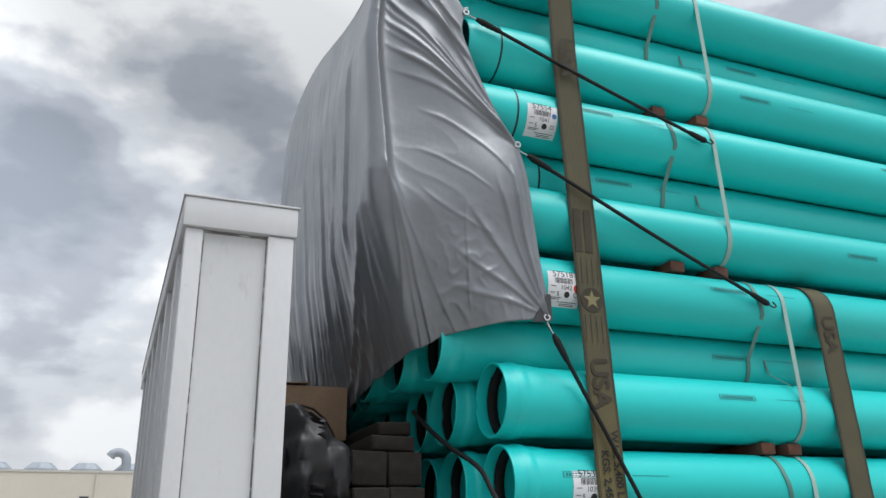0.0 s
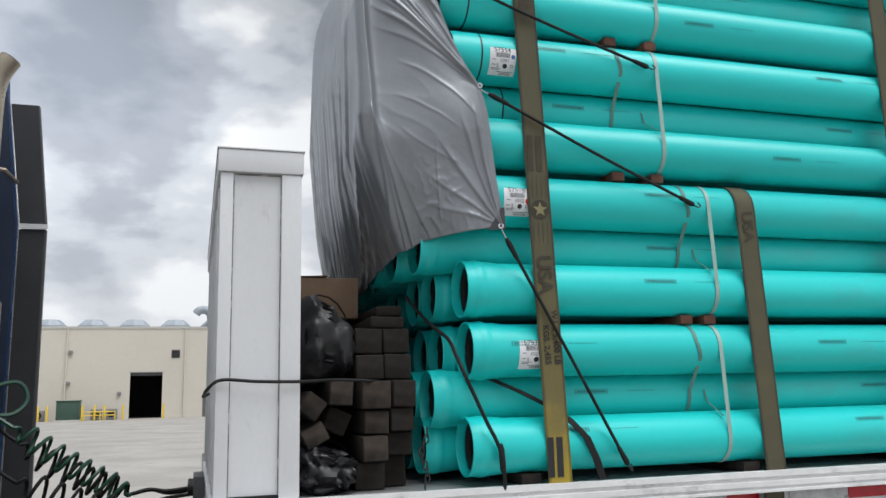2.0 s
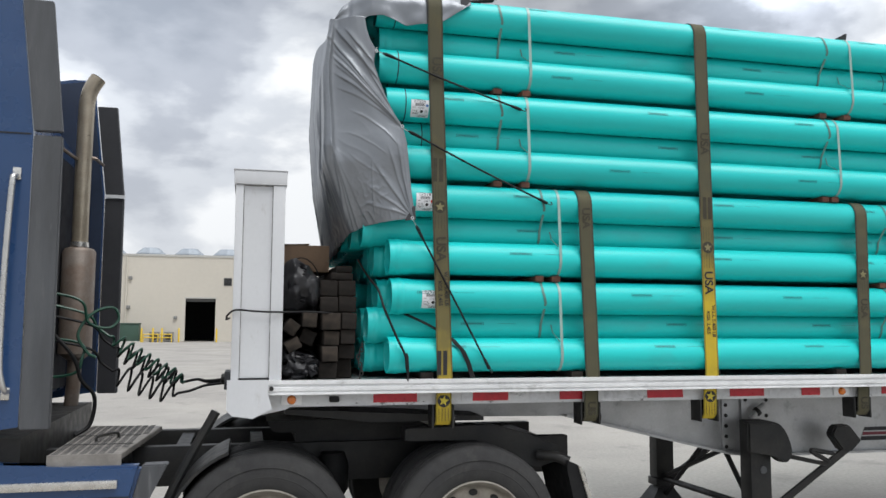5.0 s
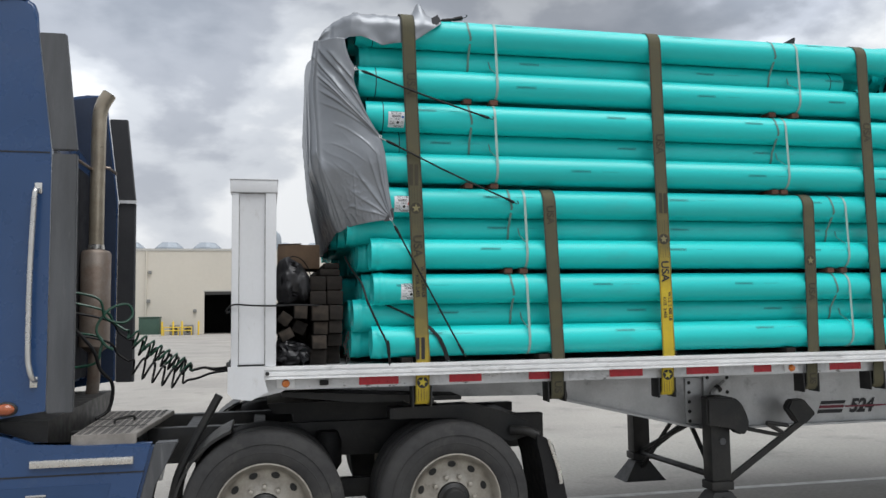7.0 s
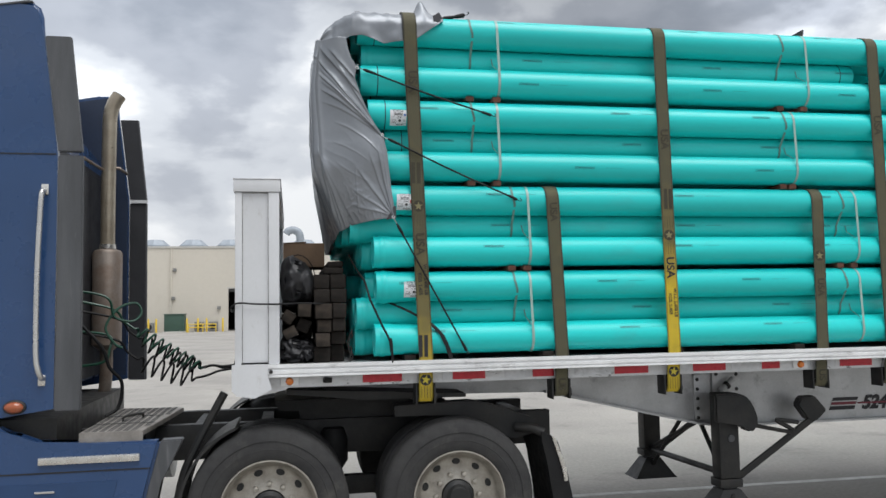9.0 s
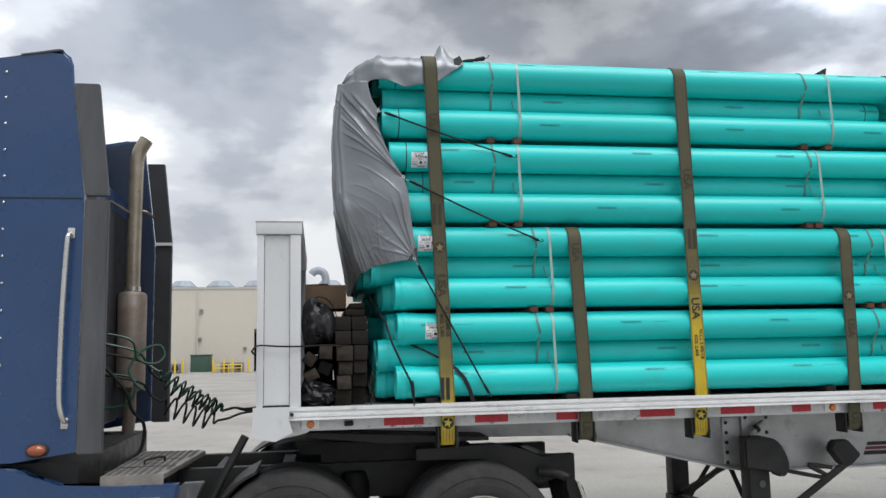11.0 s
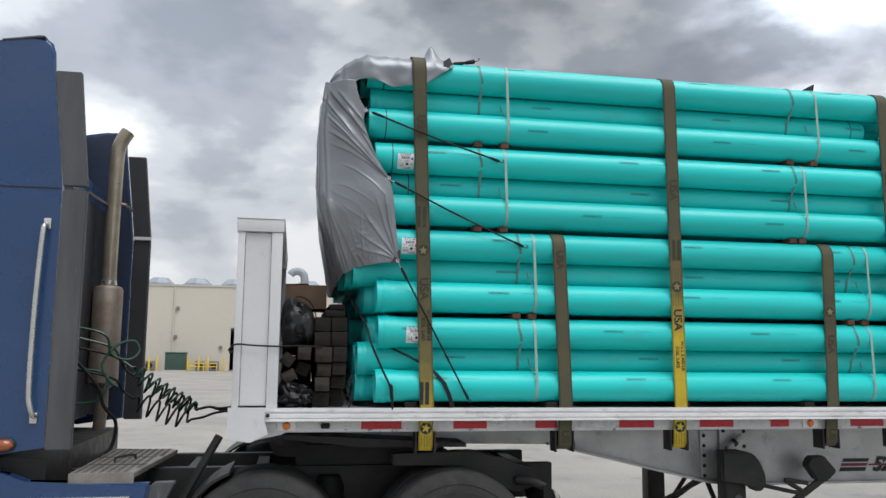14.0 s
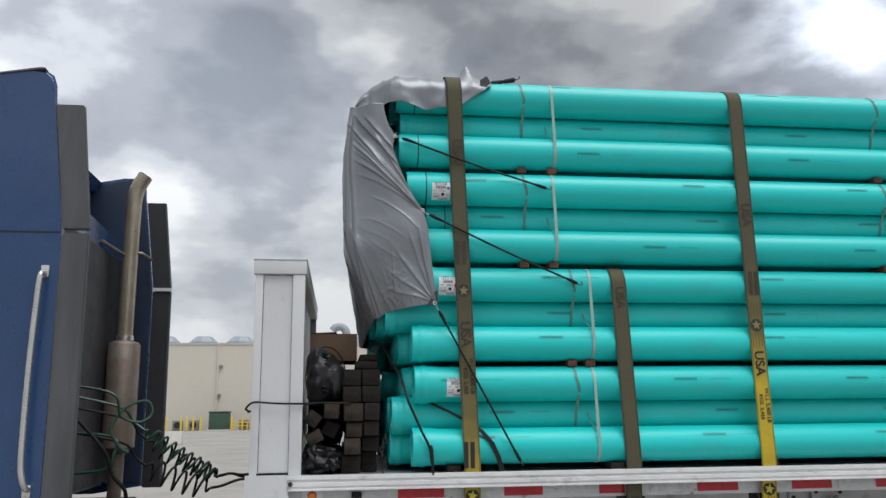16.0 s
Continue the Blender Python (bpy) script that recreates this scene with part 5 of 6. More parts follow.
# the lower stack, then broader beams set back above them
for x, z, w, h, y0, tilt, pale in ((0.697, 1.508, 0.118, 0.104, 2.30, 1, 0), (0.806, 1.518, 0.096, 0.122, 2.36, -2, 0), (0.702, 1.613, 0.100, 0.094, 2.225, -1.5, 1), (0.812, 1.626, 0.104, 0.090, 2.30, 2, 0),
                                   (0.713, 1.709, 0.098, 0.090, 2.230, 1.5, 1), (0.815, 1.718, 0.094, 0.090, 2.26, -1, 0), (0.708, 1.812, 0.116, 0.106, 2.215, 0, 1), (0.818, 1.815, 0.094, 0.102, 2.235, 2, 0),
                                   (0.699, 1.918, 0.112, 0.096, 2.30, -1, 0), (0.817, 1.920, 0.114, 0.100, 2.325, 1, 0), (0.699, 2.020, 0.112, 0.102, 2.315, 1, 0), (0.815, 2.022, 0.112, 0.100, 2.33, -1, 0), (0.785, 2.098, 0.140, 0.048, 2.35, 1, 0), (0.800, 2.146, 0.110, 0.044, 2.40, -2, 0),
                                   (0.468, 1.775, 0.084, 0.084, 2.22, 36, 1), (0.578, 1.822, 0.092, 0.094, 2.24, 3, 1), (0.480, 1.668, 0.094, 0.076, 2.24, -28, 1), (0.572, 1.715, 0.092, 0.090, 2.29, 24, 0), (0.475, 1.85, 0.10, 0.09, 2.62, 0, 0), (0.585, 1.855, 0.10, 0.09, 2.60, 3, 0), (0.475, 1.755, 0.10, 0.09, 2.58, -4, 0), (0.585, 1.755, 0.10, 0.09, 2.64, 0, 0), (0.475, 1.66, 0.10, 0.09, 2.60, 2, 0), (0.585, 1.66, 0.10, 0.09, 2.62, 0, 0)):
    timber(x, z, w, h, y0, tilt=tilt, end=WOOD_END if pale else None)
chain = thing("tie_chain", "dark steel chain hanging beside the timbers", "chain", m=pose(0.85, 2.2, 1.6))
for k in range(9):
    c = Vector((0.885 + 0.012 * math.sin(k), 2.20, 1.475 + 0.024 * k))
    pts = [c + Vector((0.010 * math.cos(a) * (1 if k % 2 else 0.35), 0.010 * math.cos(a) * (0.35 if k % 2 else 1), 0.017 * math.sin(a))) for a in [2 * math.pi * q / 8 for q in range(9)]]
    part("link", tube(pts, 0.0035, 5), BLACK, chain)


def crumpled(cx, cy, cz, sx, sy, sz, seed, mat, name, label, amp=0.09, fold=7):
    bm = bmesh.new()
    bmesh.ops.create_icosphere(bm, subdivisions=5, radius=1)
    for q in bm.verts:
        p = q.co.copy()
        e = 0.6
        p = Vector([math.copysign(abs(c) ** e, c) for c in p])
        p.z -= 0.38 * max(0.0, p.x + 0.3) * max(0.0, p.z)     # slumps away from the headboard
        n1 = noise.noise((p.x * 1.1 + seed, p.y * 0.9, p.z * 1.1))
        n2 = noise.noise((p.x * 2.1, p.y * 2.4 + seed, p.z * 2.1 + seed))
        run = math.atan2(p.z, p.x) * 1.1 + p.y * 1.3 + 0.8 * n1
        s = 1 + amp * (1.3 * n1 + 0.7 * n2 + 1.6 * crease(run * fold * 0.16, p.y * 0.7 + n1, seed) + 0.5 * crease(run * fold * 0.36 - p.y * 2.2, p.y * 0.9, seed + 1))
        q.co = (cx + p.x * sx * s, cy + p.y * sy * s, max(cz + p.z * sz * s, DECK + 0.002))
    t = thing(name, label, "plastic sheet", m=pose(cx, cy, cz))
    part("folds", bm, mat, t, smooth=75)
    for yy in (cy - sy * 0.45, cy + sy * 0.5):
        part("binding_cord", tube([(cx + sx * 1.06 * math.cos(a), yy, max(cz + sz * 1.06 * math.sin(a), DECK + 0.006)) for a in [2 * math.pi * q / 20 for q in range(21)]], 0.004, 5), RUBBER, t)
    return t


crumpled(0.535, 2.74, 2.035, 0.118, 0.48, 0.178, 3.0, SHEET, "plastic_bundle", "rolled bundle of shiny black plastic sheet behind the headboard", 0.065, 8)
crumpled(0.528, 2.66, 1.545, 0.116, 0.46, 0.092, 8.0, SHEET, "plastic_roll", "folded black plastic sheet lying on the trailer deck", 0.085, 15)
carton = thing("cardboard_box", "brown cardboard box lying on the dunnage behind the headboard", "box", m=pose(0.56, 2.9, 2.2))
part("carton", box(0.43, 0.735, 2.72, 3.2, 2.145, 2.325, 0.004), CARD, carton)
part("flap", prism([(0.43, 2.326), (0.60, 2.333), (0.60, 2.336), (0.43, 2.329)], 2.715, 3.2, "y"), CARD, carton, smooth=0)

# ---- the tractor ----
TR = 0.54                   # the drive wheels' radius
truck = thing("truck_tractor", "blue sleeper cab truck tractor coupled to the trailer", "truck", m=pose(-1.0, 3.4, 0))
CN, CF = 2.20, 4.64


def cab_profile():
    return [(-2.75, 1.16), (-1.40, 1.16), (-1.02, 1.215), (-1.02, 2.88), (-1.115, 3.66), (-1.125, 3.80), (-1.145, 3.86), (-1.19, 3.892), (-1.30, 3.885), (-1.75, 3.80), (-2.75, 3.52)]


for y0, y1 in ((CN, CN + 0.05), (CF - 0.05, CF)):
    bm = prism(cab_profile(), y0, y1, "y")
    bmesh.ops.bevel(bm, geom=[e for e in bm.edges if abs(e.verts[0].co.y - e.verts[1].co.y) < 1e-5 and e.verts[0].co.z > 1.3], offset=0.02, segments=3, affect="EDGES")
    part("side_panel", bm, BLUE, truck, smooth=35)
arch = [(CN + 0.052, 1.25), (CF - 0.066, 1.25), (CF - 0.066, 3.22)] + [(lerp_y, 3.22 + 0.08 * math.sin(math.pi * k / 12) ** 0.7) for k, lerp_y in ((q, CF - 0.12 - (CF - CN - 0.24) * q / 12) for q in range(1, 12))] + [(CN + 0.052, 3.22)]
part("sleeper_body", prism(arch, -2.74, -1.27, "x"), BLUE, truck, smooth=35)
# thin plate added to darken the inside of the far side panel
part("inner_lining", prism([(-1.6, 1.25), (-1.03, 1.25), (-1.03, 2.88), (-1.125, 3.64), (-1.135, 3.78), (-1.16, 3.84), (-1.20, 3.87), (-1.6, 3.80)], CF - 0.064, CF - 0.052, "y"), material("dark_blue_inner", (0.012, 0.024, 0.055), 0.5, grain=0.1), truck, "dark blue plate added inside the far side panel", smooth=0)
part("roof_panel", prism([(-2.74, 3.42), (-2.74, 3.50), (-1.78, 3.78), (-1.50, 3.83), (-1.55, 3.74), (-1.85, 3.68)], CN + 0.052, CF - 0.052, "y"), BLUE, truck, smooth=20)
part("roof_edge", prism([(-1.46, 3.862), (-1.22, 3.905), (-1.19, 3.902), (-1.20, 3.893), (-1.45, 3.853)], 2.192, 2.255, "y", 0.002), GREY, truck, "dark grey roof lip", smooth=20)
part("seam", box(-2.7, -1.03, 2.1965, 2.1995, 2.872, 2.880), BLACK, truck, smooth=0)
for k in range(14):
    part("rivet", lathe([(2.190, 0.003), (2.193, 0.008), (2.1995, 0.010)], 8, "y", (-1.49 - 0.004 * k, 0, 1.42 + 0.178 * k), closed=False), CHROME, truck)
for y0, y1 in ((CN - 0.012, CN + 0.03), (CF - 0.03, CF + 0.012)):
    part("fairing_extender", prism([(-1.014, 1.20), (-0.855, 1.20), (-0.862, 2.868), (-1.014, 2.868)], y0, y1, "y", 0.006), GREY, truck, "grey flexible side fairing")
    part("fairing_extender", prism([(-1.014, 2.892), (-0.862, 2.892), (-0.885, 3.1), (-0.945, 3.668), (-1.108, 3.668)], y0, y1, "y", 0.006), GREY, truck, "grey flexible side fairing")
# dark plates added over the far fairing's inner face, a white one across its gap
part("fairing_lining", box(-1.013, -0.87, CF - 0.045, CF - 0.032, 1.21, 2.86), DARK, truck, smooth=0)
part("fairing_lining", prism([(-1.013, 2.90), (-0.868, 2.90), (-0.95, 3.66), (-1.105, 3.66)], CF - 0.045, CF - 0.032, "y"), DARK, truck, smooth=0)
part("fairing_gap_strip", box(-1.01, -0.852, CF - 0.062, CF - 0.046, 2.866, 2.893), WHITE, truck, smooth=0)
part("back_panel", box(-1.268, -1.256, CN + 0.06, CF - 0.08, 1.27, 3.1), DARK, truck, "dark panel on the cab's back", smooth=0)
part("grab_handle", tube(smooth_path([(-1.095, 2.20, 2.63), (-1.095, 2.155, 2.62), (-1.10, 2.135, 2.56), (-1.115, 2.135, 2.10), (-1.115, 2.135, 1.60), (-1.10, 2.135, 1.47), (-1.085, 2.155, 1.42), (-1.085, 2.20, 1.41)], 5), 0.017, 10), material("polished_handle", (0.60, 0.59, 0.57), 0.3, metal=0.8, grain=0.02), truck, "bright metal grab handle")
for z in (2.64, 1.40):
    part("handle_foot", box(-1.115, -1.07, 2.19, 2.1995, z - 0.035, z + 0.035, 0.004), BRIGHT, truck)
lampb = part("lamp_base", lathe([(2.176, 0.060), (2.183, 0.068), (2.1995, 0.070)], 20, "y", (-1.25, 0, 1.235), closed=False), BLACK, truck)
bm = lathe([(2.148, 0.01), (2.155, 0.042), (2.172, 0.058), (2.1755, 0.058)], 20, "y", (-1.25, 0, 1.235), closed=False)
for q in bm.verts:
    q.co.z = 1.235 + (q.co.z - 1.235) * 0.62
part("marker_lamp", bm, material("dull_orange_lens", (0.33, 0.085, 0.03), 0.25, grain=0.1, coat=0.4), lampb, "dull orange marker lamp")
for q in lampb.data.vertices:
    q.co.z = 1.235 + (q.co.z - 1.235) * 0.66
# exhaust
ex = thing("exhaust_stack", "heat-stained exhaust stack with a curved tip behind the cab", "exhaust", m=pose(-1.125, 4.2, 1.3))
EY = 4.2
sx = -1.125
part("stack_pipe", tube(smooth_path([(sx, EY, 2.38), (sx, EY, 2.9), (sx + 0.005, EY, 3.50), (sx + 0.015, EY, 3.64), (sx + 0.04, EY, 3.72), (sx + 0.085, EY, 3.80)], 6), 0.062, 16), STACK, ex)
part("tip_opening", tube([(sx + 0.083, EY, 3.797), (sx + 0.088, EY, 3.805)], 0.052, 14), BLACK, ex)
part("muffler", lathe([(1.50, 0.06), (1.55, 0.126), (2.36, 0.126), (2.385, 0.11), (2.40, 0.058)], 24, "z", (sx, EY, 0), closed=False), MUFFLER, ex)
part("clamp", lathe([(2.40, 0.062), (2.40, 0.07), (2.44, 0.07), (2.44, 0.062)], 18, "z", (sx, EY, 0)), BRIGHT, ex)
part("stay", tube([(sx, EY, 3.14), (sx + 0.09, EY + 0.02, 3.13), (sx + 0.10, EY + 0.3, 3.13)], 0.014, 6), MUFFLER, ex)
part("stay", tube([(-1.26, EY - 0.35, 3.16), (sx - 0.03, EY, 3.10)], 0.014, 6), MUFFLER, ex)
part("lower_pipe", tube(smooth_path([(sx, EY, 1.58), (sx, EY, 1.3), (sx - 0.03, EY + 0.05, 1.02)], 5), 0.055, 12), MUFFLER, ex)
part("bracket", box(-1.25, -1.05, EY - 0.12, EY + 0.12, 0.95, 1.0, 0.005), BLACK, ex)
# frame, catwalk, skirt
for y in (2.95, 3.80):
    part("frame_rail", box(-2.7, 2.55, y, y + 0.09, 0.72, 0.98, 0.006), BLACK, truck, "black chassis rail")
for x in (-2.2, -0.75, -0.25, 0.25, 1.0, 2.3):
    part("frame_cross_member", box(x, x + 0.09, 3.04, 3.80, 0.74, 0.96), BLACK, truck, smooth=0)
walkp = part("catwalk", prism([(-0.87, 2.24), (-0.475, 2.24), (-0.375, 3.50), (-0.87, 3.62)], 1.015, 1.05, "z", 0.004), GRATE, truck, "perforated aluminium catwalk plate")
# grip slots as thin slabs, with the holes' shadow as their grey
bm = bmesh.new()
for i in range(10):
    for k in range(31):
        x, y = -0.855 + 0.0495 * i, 2.262 + 0.0435 * k
        if x + 0.05 > -0.475 + 0.079 * (y - 2.24) or y > 3.55:
            continue
        box(x, x + 0.034, y, y + 0.019, 1.0495, 1.0515, bm=bm)
tagged(part("grip_slot_pattern", bm, material("slot_shadow_grey", (0.06, 0.06, 0.06), 0.7, grain=0.2), walkp, "rows of small grip slots, their shadow put into a dark grey", smooth=0), kind="stuff")
for y in (2.62, 3.03):
    part("plate_joint", box(-0.865, -0.465, y, y + 0.012, 1.0502, 1.0535), BLACK, walkp, smooth=0)
part("lifting_handle", tube(smooth_path([(-0.70, 2.75, 1.05), (-0.69, 2.77, 1.08), (-0.60, 2.90, 1.085), (-0.59, 2.92, 1.05)], 4), 0.009, 6), BLACK, walkp)
part("catwalk_side", box(-0.87, -0.475, 2.225, 2.239, 0.985, 1.05), GRATE, truck, smooth=0)
part("catwalk_bracket", box(-0.85, -0.50, 2.5, 2.9, 0.90, 1.014), BLACK, truck, smooth=0)
part("skirt", prism([(-2.75, 1.13), (-1.45, 1.13), (-1.36, 1.12), (-1.22, 1.03), (-1.12, 0.99), (-0.36, 0.985), (-0.50, 0.42), (-2.75, 0.40)], 2.19, 2.30, "y", 0.02), BLUE, truck, "blue side skirt below the cab", smooth=30)
part("skirt_end", prism([(-0.357, 0.987), (-0.215, 0.99), (-0.26, 0.90), (-0.36, 0.72), (-0.41, 0.42), (-0.497, 0.42)], 2.185, 2.30, "y", 0.008), GREY, truck, "grey rubber end of the skirt", smooth=20)
part("skirt_step_trim", box(-1.10, -0.485, 2.165, 2.189, 0.865, 0.912, 0.006), BRIGHT, truck, "bright aluminium step strip")
part("skirt_seam", box(-2.7, -0.42, 2.186, 2.1893, 0.808, 0.816), BLACK, truck, smooth=0)
part("skirt_groove", prism([(-2.7, 0.745), (-0.62, 0.745), (-0.70, 0.44), (-2.7, 0.43)], 2.186, 2.1892, "y"), material("dark_blue_recess", (0.02, 0.055, 0.14), 0.4, grain=0.05), truck, "recessed blue skirt panel", smooth=0)
part("skirt_latch", box(-1.12, -1.0, 2.178, 2.1855, 0.685, 0.70, 0.003), CHROME, truck)
part("under_cab", box(-2.7, -1.03, 2.32, 4.5, 0.85, 1.14), BLACK, truck, smooth=0)
part("fuel_tank", lathe([(-2.6, 0.30), (-0.55, 0.30)], 24, "x", (0, 4.25, 0.66), closed=False), ALU, truck)
# fifth wheel and rear fenders
part("fifth_wheel", prism([(0.35, 1.13), (1.35, 1.13), (1.62, 1.03), (1.55, 0.99), (0.4, 1.05)], 2.98, 3.86, "y", 0.006), BLACK, truck, "black fifth wheel coupling", smooth=0)
part("fifth_wheel_base", box(0.55, 1.35, 3.0, 3.85, 0.98, 1.048), BLACK, truck, smooth=0)
part("mud_flap_post", tube(smooth_path([(-0.27, 2.35, 0.55), (-0.22, 2.35, 0.76), (-0.115, 2.35, 0.985), (-0.035, 2.35, 1.135), (0.035, 2.35, 1.265)], 5), 0.030, 8), BLACK, truck)


def fender(xc, a0, a1, r, y0, y1, thick=0.018, n=16):
    bm = bmesh.new()
    rows = []
    for k in range(n + 1):
        a = radians(a0 + (a1 - a0) * k / n)
        c, s = math.cos(a), math.sin(a)
        rows.append([bm.verts.new(p) for p in ((xc + r * c, y0, 0.495 + r * s), (xc + (r + thick) * c, y0, 0.495 + (r + thick) * s), (xc + (r + thick) * c, y1, 0.495 + (r + thick) * s), (xc + r * c, y1, 0.495 + r * s))])
    for a, b in zip(rows, rows[1:]):
        for k in range(4):
            bm.faces.new((a[k], a[(k + 1) % 4], b[(k + 1) % 4], b[k]))
    bm.faces.new(rows[0])
    bm.faces.new(rows[-1])
    return bm


part("front_fender", fender(0.337, 112, 200, 0.575, 2.21, 2.80), BLACK, truck, "black quarter fender")
part("front_fender", fender(0.337, 112, 200, 0.575, 4.05, 4.62), BLACK, truck, "black quarter fender")
part("rear_frame_arm", prism([(1.22, 1.12), (1.80, 1.135), (2.085, 1.065), (2.09, 1.05), (2.275, 0.985), (2.275, 0.885), (2.12, 0.84), (1.95, 0.90), (1.70, 1.04), (1.22, 1.04)], 2.45, 2.60, "y", 0.006), BLACK, truck, smooth=20)
part("mud_flap_bracket", tube(smooth_path([(2.12, 2.42, 0.93), (2.22, 2.34, 0.93), (2.29, 2.30, 0.90)], 4), 0.036, 10), BLACK, truck)
part("mud_flap", prism([(2.26, 0.92), (2.34, 0.885), (2.385, 0.84), (2.445, 0.64), (2.49, 0.42), (2.50, 0.18), (2.36, 0.18), (2.34, 0.44), (2.30, 0.70), (2.265, 0.85)], 2.26, 2.78, "y", 0.006), RUBBER, truck, "black rubber mud flap", smooth=0)
part("flap_weight", prism([(2.335, 0.885), (2.362, 0.872), (2.44, 0.655), (2.45, 0.56), (2.425, 0.555), (2.41, 0.66)], 2.245, 2.259, "y", 0.003), BRIGHT, truck, "bright strip on the mud flap", smooth=0)
for k, (a, b) in enumerate((((0.55, 2.9, 0.60), (0.55, 2.9, 0.95)), ((1.45, 2.9, 0.60), (1.45, 2.9, 0.95)))):
    part("air_bag", lathe([(0.62, 0.07), (0.68, 0.11), (0.84, 0.11), (0.92, 0.08)], 16, "z", (a[0] + 0.25, 2.88, 0), closed=False), RUBBER, truck)
part("suspension_beam", box(0.2, 1.8, 2.86, 2.96, 0.42, 0.56, 0.01), BLACK, truck)
for xw in (0.337, 1.64):
    part("axle", tube([(xw, 2.5, TR + GROUND), (xw, 4.3, TR + GROUND)], 0.065, 10), BLACK, truck)

# drive wheels


def tyre_bm():
    prof = [(0.0, 0.325), (-0.012, 0.35), (-0.018, 0.41), (-0.010, 0.465), (0.0, 0.488), (0.008, 0.512), (0.026, 0.533), (0.05, TR), (0.085, TR), (0.088, TR - 0.012), (0.098, TR - 0.012), (0.101, TR), (0.15, TR), (0.153, TR - 0.012), (0.163, TR - 0.012), (0.166, TR), (0.21, TR), (0.24, 0.52), (0.255, 0.48), (0.262, 0.40), (0.25, 0.325)]
    return lathe(prof, 64, "y")


def rim_bm():
    prof = [(0.006, 0.329), (-0.008, 0.326), (-0.010, 0.319), (-0.004, 0.312), (0.012, 0.306), (0.020, 0.298), (0.066, 0.288), (0.090, 0.270), (0.098, 0.246), (0.088, 0.160), (0.074, 0.118), (0.10, 0.112), (0.20, 0.28), (0.20, 0.329)]
    return lathe(prof, 48, "y")


wheel = thing("drive_wheel", "dusty dual truck wheel with an aluminium rim on the ground", "wheel", "drive wheels", m=pose(0.337, 2.20, TR + GROUND))


def wp(name, bm, mat, label="", parent=None):
    o = part(name, bm, mat, None, label)
    o.parent = parent or wheel
    return o


ty = wp("tyre", tyre_bm(), TYRE)
for rr in (0.40, 0.455):
    wp("sidewall_ring", lathe([(-0.0165, rr - 0.004), (-0.0185, rr), (-0.0165, rr + 0.004)], 48, "y", closed=True), TYRE, "", ty)
rim = wp("rim", rim_bm(), RIM)
for k in range(10):
    a = 2 * math.pi * (k + 0.5) / 10
    wp("lug_nut", lathe([(0.052, 0.010), (0.056, 0.017), (0.084, 0.019), (0.097, 0.022)], 8, "y", (0.155 * math.cos(a), 0, 0.155 * math.sin(a)), closed=False), RIM, "", rim)
    b = 2 * math.pi * k / 10
    bm = lathe([(0.0890, 0.027), (0.0985, 0.031)], 14, "y", (0, 0, 0), closed=False)
    for q in bm.verts:
        x, z = q.co.x * 0.75 + 0.238, q.co.z * 1.0
        q.co.x, q.co.z = x * math.cos(b) - z * math.sin(b), x * math.sin(b) + z * math.cos(b)
    wp("hand_hole", bm, BLACK, "", rim)
wp("hub_cap", lathe([(-0.01, 0.0001), (-0.01, 0.070), (0.0, 0.078), (0.05, 0.084), (0.066, 0.110), (0.10, 0.112)], 24, "y", closed=False), BLACK, "black greasy hub")
for k in range(8):
    a = 2 * math.pi * k / 8
    wp("hub_bolt", lathe([(0.062, 0.007), (0.078, 0.009)], 6, "y", (0.098 * math.cos(a), 0, 0.098 * math.sin(a)), closed=False), BLACK, "", rim)
bm = tyre_bm()
for q in bm.verts:
    q.co.y += 0.31
wp("inner_tyre", bm, TYRE)
copy_thing(wheel, pose(1.64, 2.20, TR + GROUND, 0, 17, 0))
copy_thing(wheel, pose(0.337, 4.64, TR + GROUND, 0, 0, 180))
copy_thing(wheel, pose(1.64, 4.64, TR + GROUND, 0, 40, 180))

# air lines between tractor and trailer
def coil(a, b, turns, r, sag, rad=0.009):
    a, b = Vector(a), Vector(b)
    pts = []
    n = turns * 12
    d = (b - a).normalized()
    s1_ = d.cross(Vector((0, 0, 1))).normalized()
    s2_ = s1_.cross(d)
    for k in range(n + 1):
        t = k / n
        c = a.lerp(b, t) + Vector((0, 0, -sag * 4 * t * (1 - t)))
        q = 2 * math.pi * turns * t
        e = min(1, t * 8, (1 - t) * 8)
        pts.append(c + e * r * (math.cos(q) * s1_ + math.sin(q) * s2_))
    return pts


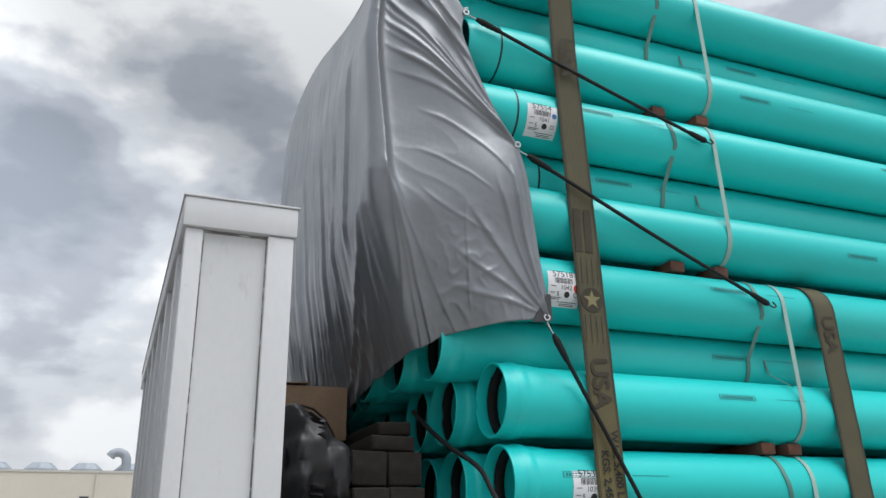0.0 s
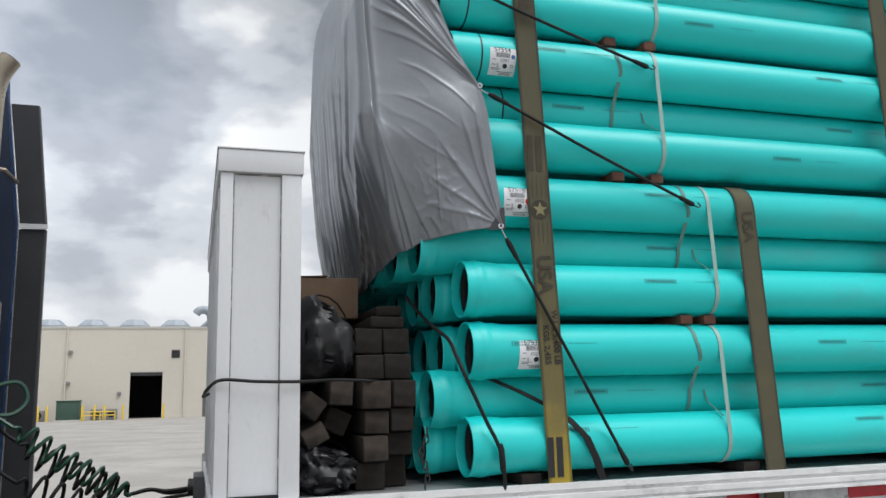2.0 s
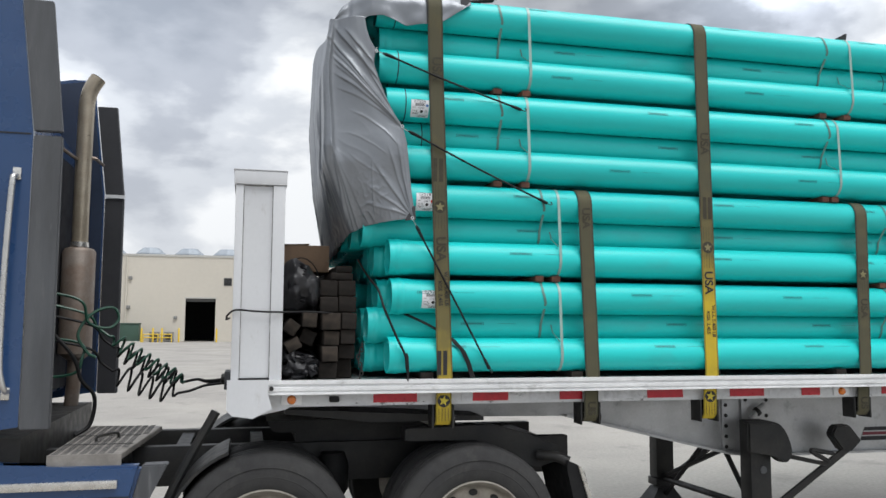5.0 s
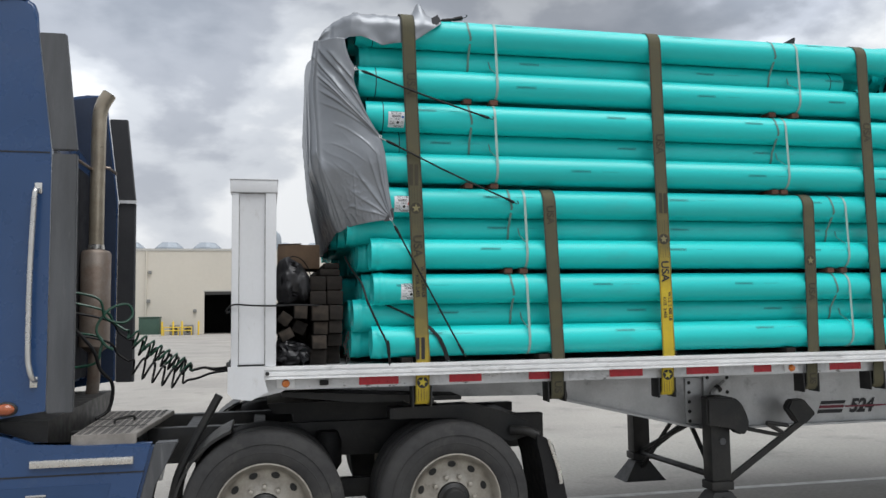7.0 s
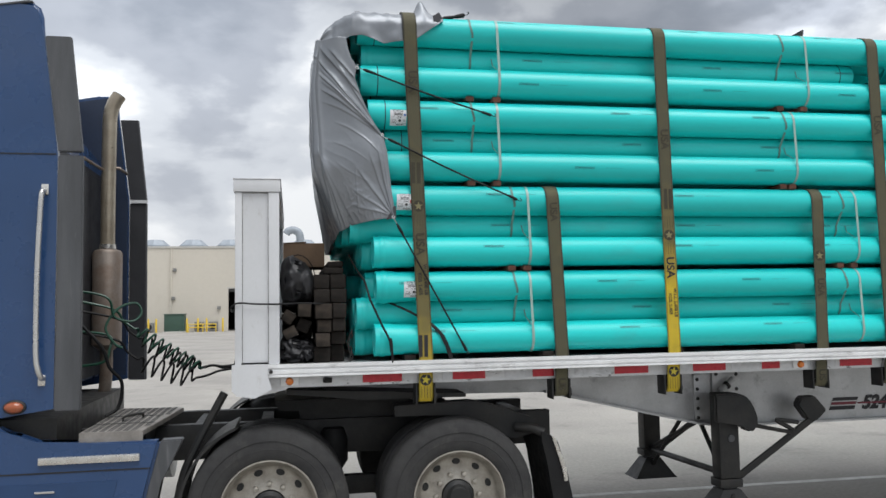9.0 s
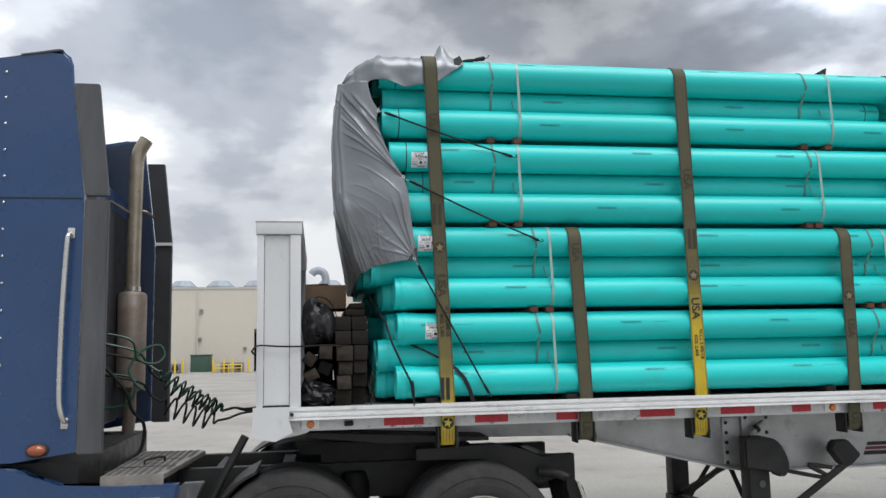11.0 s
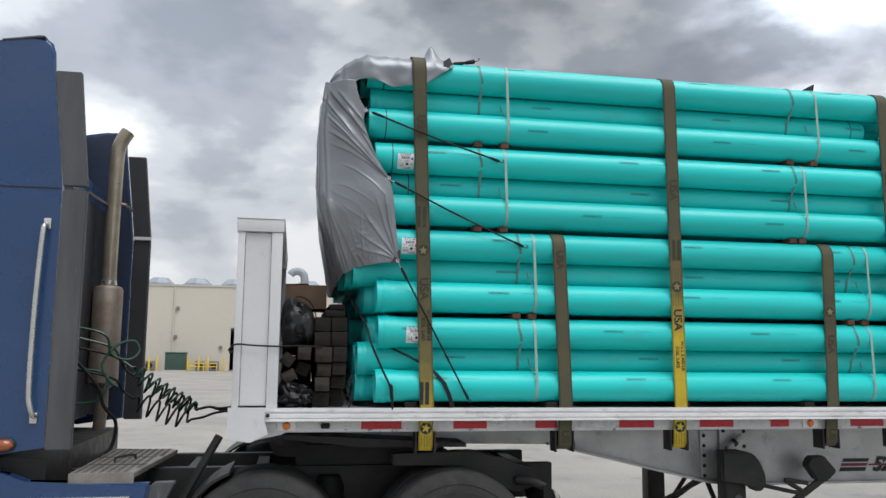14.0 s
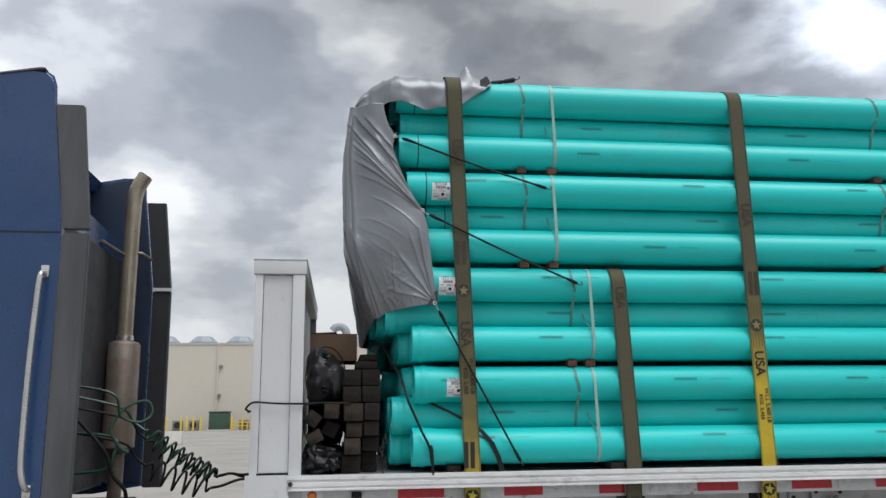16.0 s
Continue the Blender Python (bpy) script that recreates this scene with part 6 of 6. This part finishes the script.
for mat, a, b, c, turns, r, sag, lab in ((HOSE_G, (-0.74, 3.36, 1.70), (-0.22, 3.40, 1.375), (0.12, 3.40, 1.40), 9, 0.055, 0.02, "dark green coiled air hose"), (RUBBER, (-0.72, 3.46, 1.62), (-0.22, 3.46, 1.37), (0.12, 3.45, 1.385), 9, 0.058, 0.03, "black coiled air hose"), (RUBBER, (-0.70, 3.30, 1.46), (-0.26, 3.32, 1.30), (0.12, 3.36, 1.37), 6, 0.075, 0.025, "black coiled electric cable")):
    h = thing("coiled_hose", lab + " between the cab and the trailer", "hose", "coiled hoses", m=Matrix.Translation(a))
    part("coil", tube(coil(a, b, turns, r, sag), 0.009, 6), mat, h)
    part("straight_end", tube(smooth_path([b, (b[0] + 0.08, b[1], b[2] + 0.015), ((b[0] + c[0]) / 2, c[1], c[2] - 0.02), c], 6), 0.010, 6), RUBBER, h)
    part("upper_end", tube(smooth_path([a, (a[0] - 0.08, a[1], a[2] + 0.06), (a[0] - 0.16, a[1] - 0.05, a[2] + 0.16), (-1.255, a[1] - 0.1, a[2] + 0.25)], 6), 0.010, 6), mat, h)
    part("coupling", lathe([(c[0] - 0.06, 0.014), (c[0] - 0.01, 0.02), (c[0] - 0.008, 0.02)], 10, "x", (0, c[1], c[2]), closed=False), ALU, h)
lp = thing("hose_loop", "green air hose looped behind the cab", "hose", "coiled hoses", m=pose(-0.9, 3.2, 1.7))
part("loop", tube(smooth_path([(-1.255, 3.10, 2.02), (-0.90, 3.08, 1.95), (-0.84, 3.1, 1.80), (-0.72, 3.15, 1.76), (-0.66, 3.2, 1.82), (-0.70, 3.2, 1.90), (-0.82, 3.15, 1.86), (-0.90, 3.1, 1.72), (-0.84, 3.1, 1.60), (-0.78, 3.1, 1.56)], 7), 0.010, 6), HOSE_G, lp)
part("loop", tube(smooth_path([(-1.255, 3.2, 1.70), (-0.90, 3.15, 1.66), (-0.87, 3.1, 1.55), (-0.93, 3.1, 1.45), (-1.255, 3.15, 1.42)], 7), 0.010, 6), HOSE_G, lp)
lp2 = thing("electric_cable", "black electric cable hanging behind the cab", "cable", "coiled hoses", m=pose(-0.9, 3.2, 1.3))
part("cable", tube(smooth_path([(-1.255, 3.0, 1.95), (-0.93, 3.02, 1.6), (-0.86, 3.05, 1.42), (-0.78, 3.1, 1.30), (-0.80, 3.1, 1.12), (-0.88, 3.05, 1.055)], 7), 0.014, 6), RUBBER, lp2)
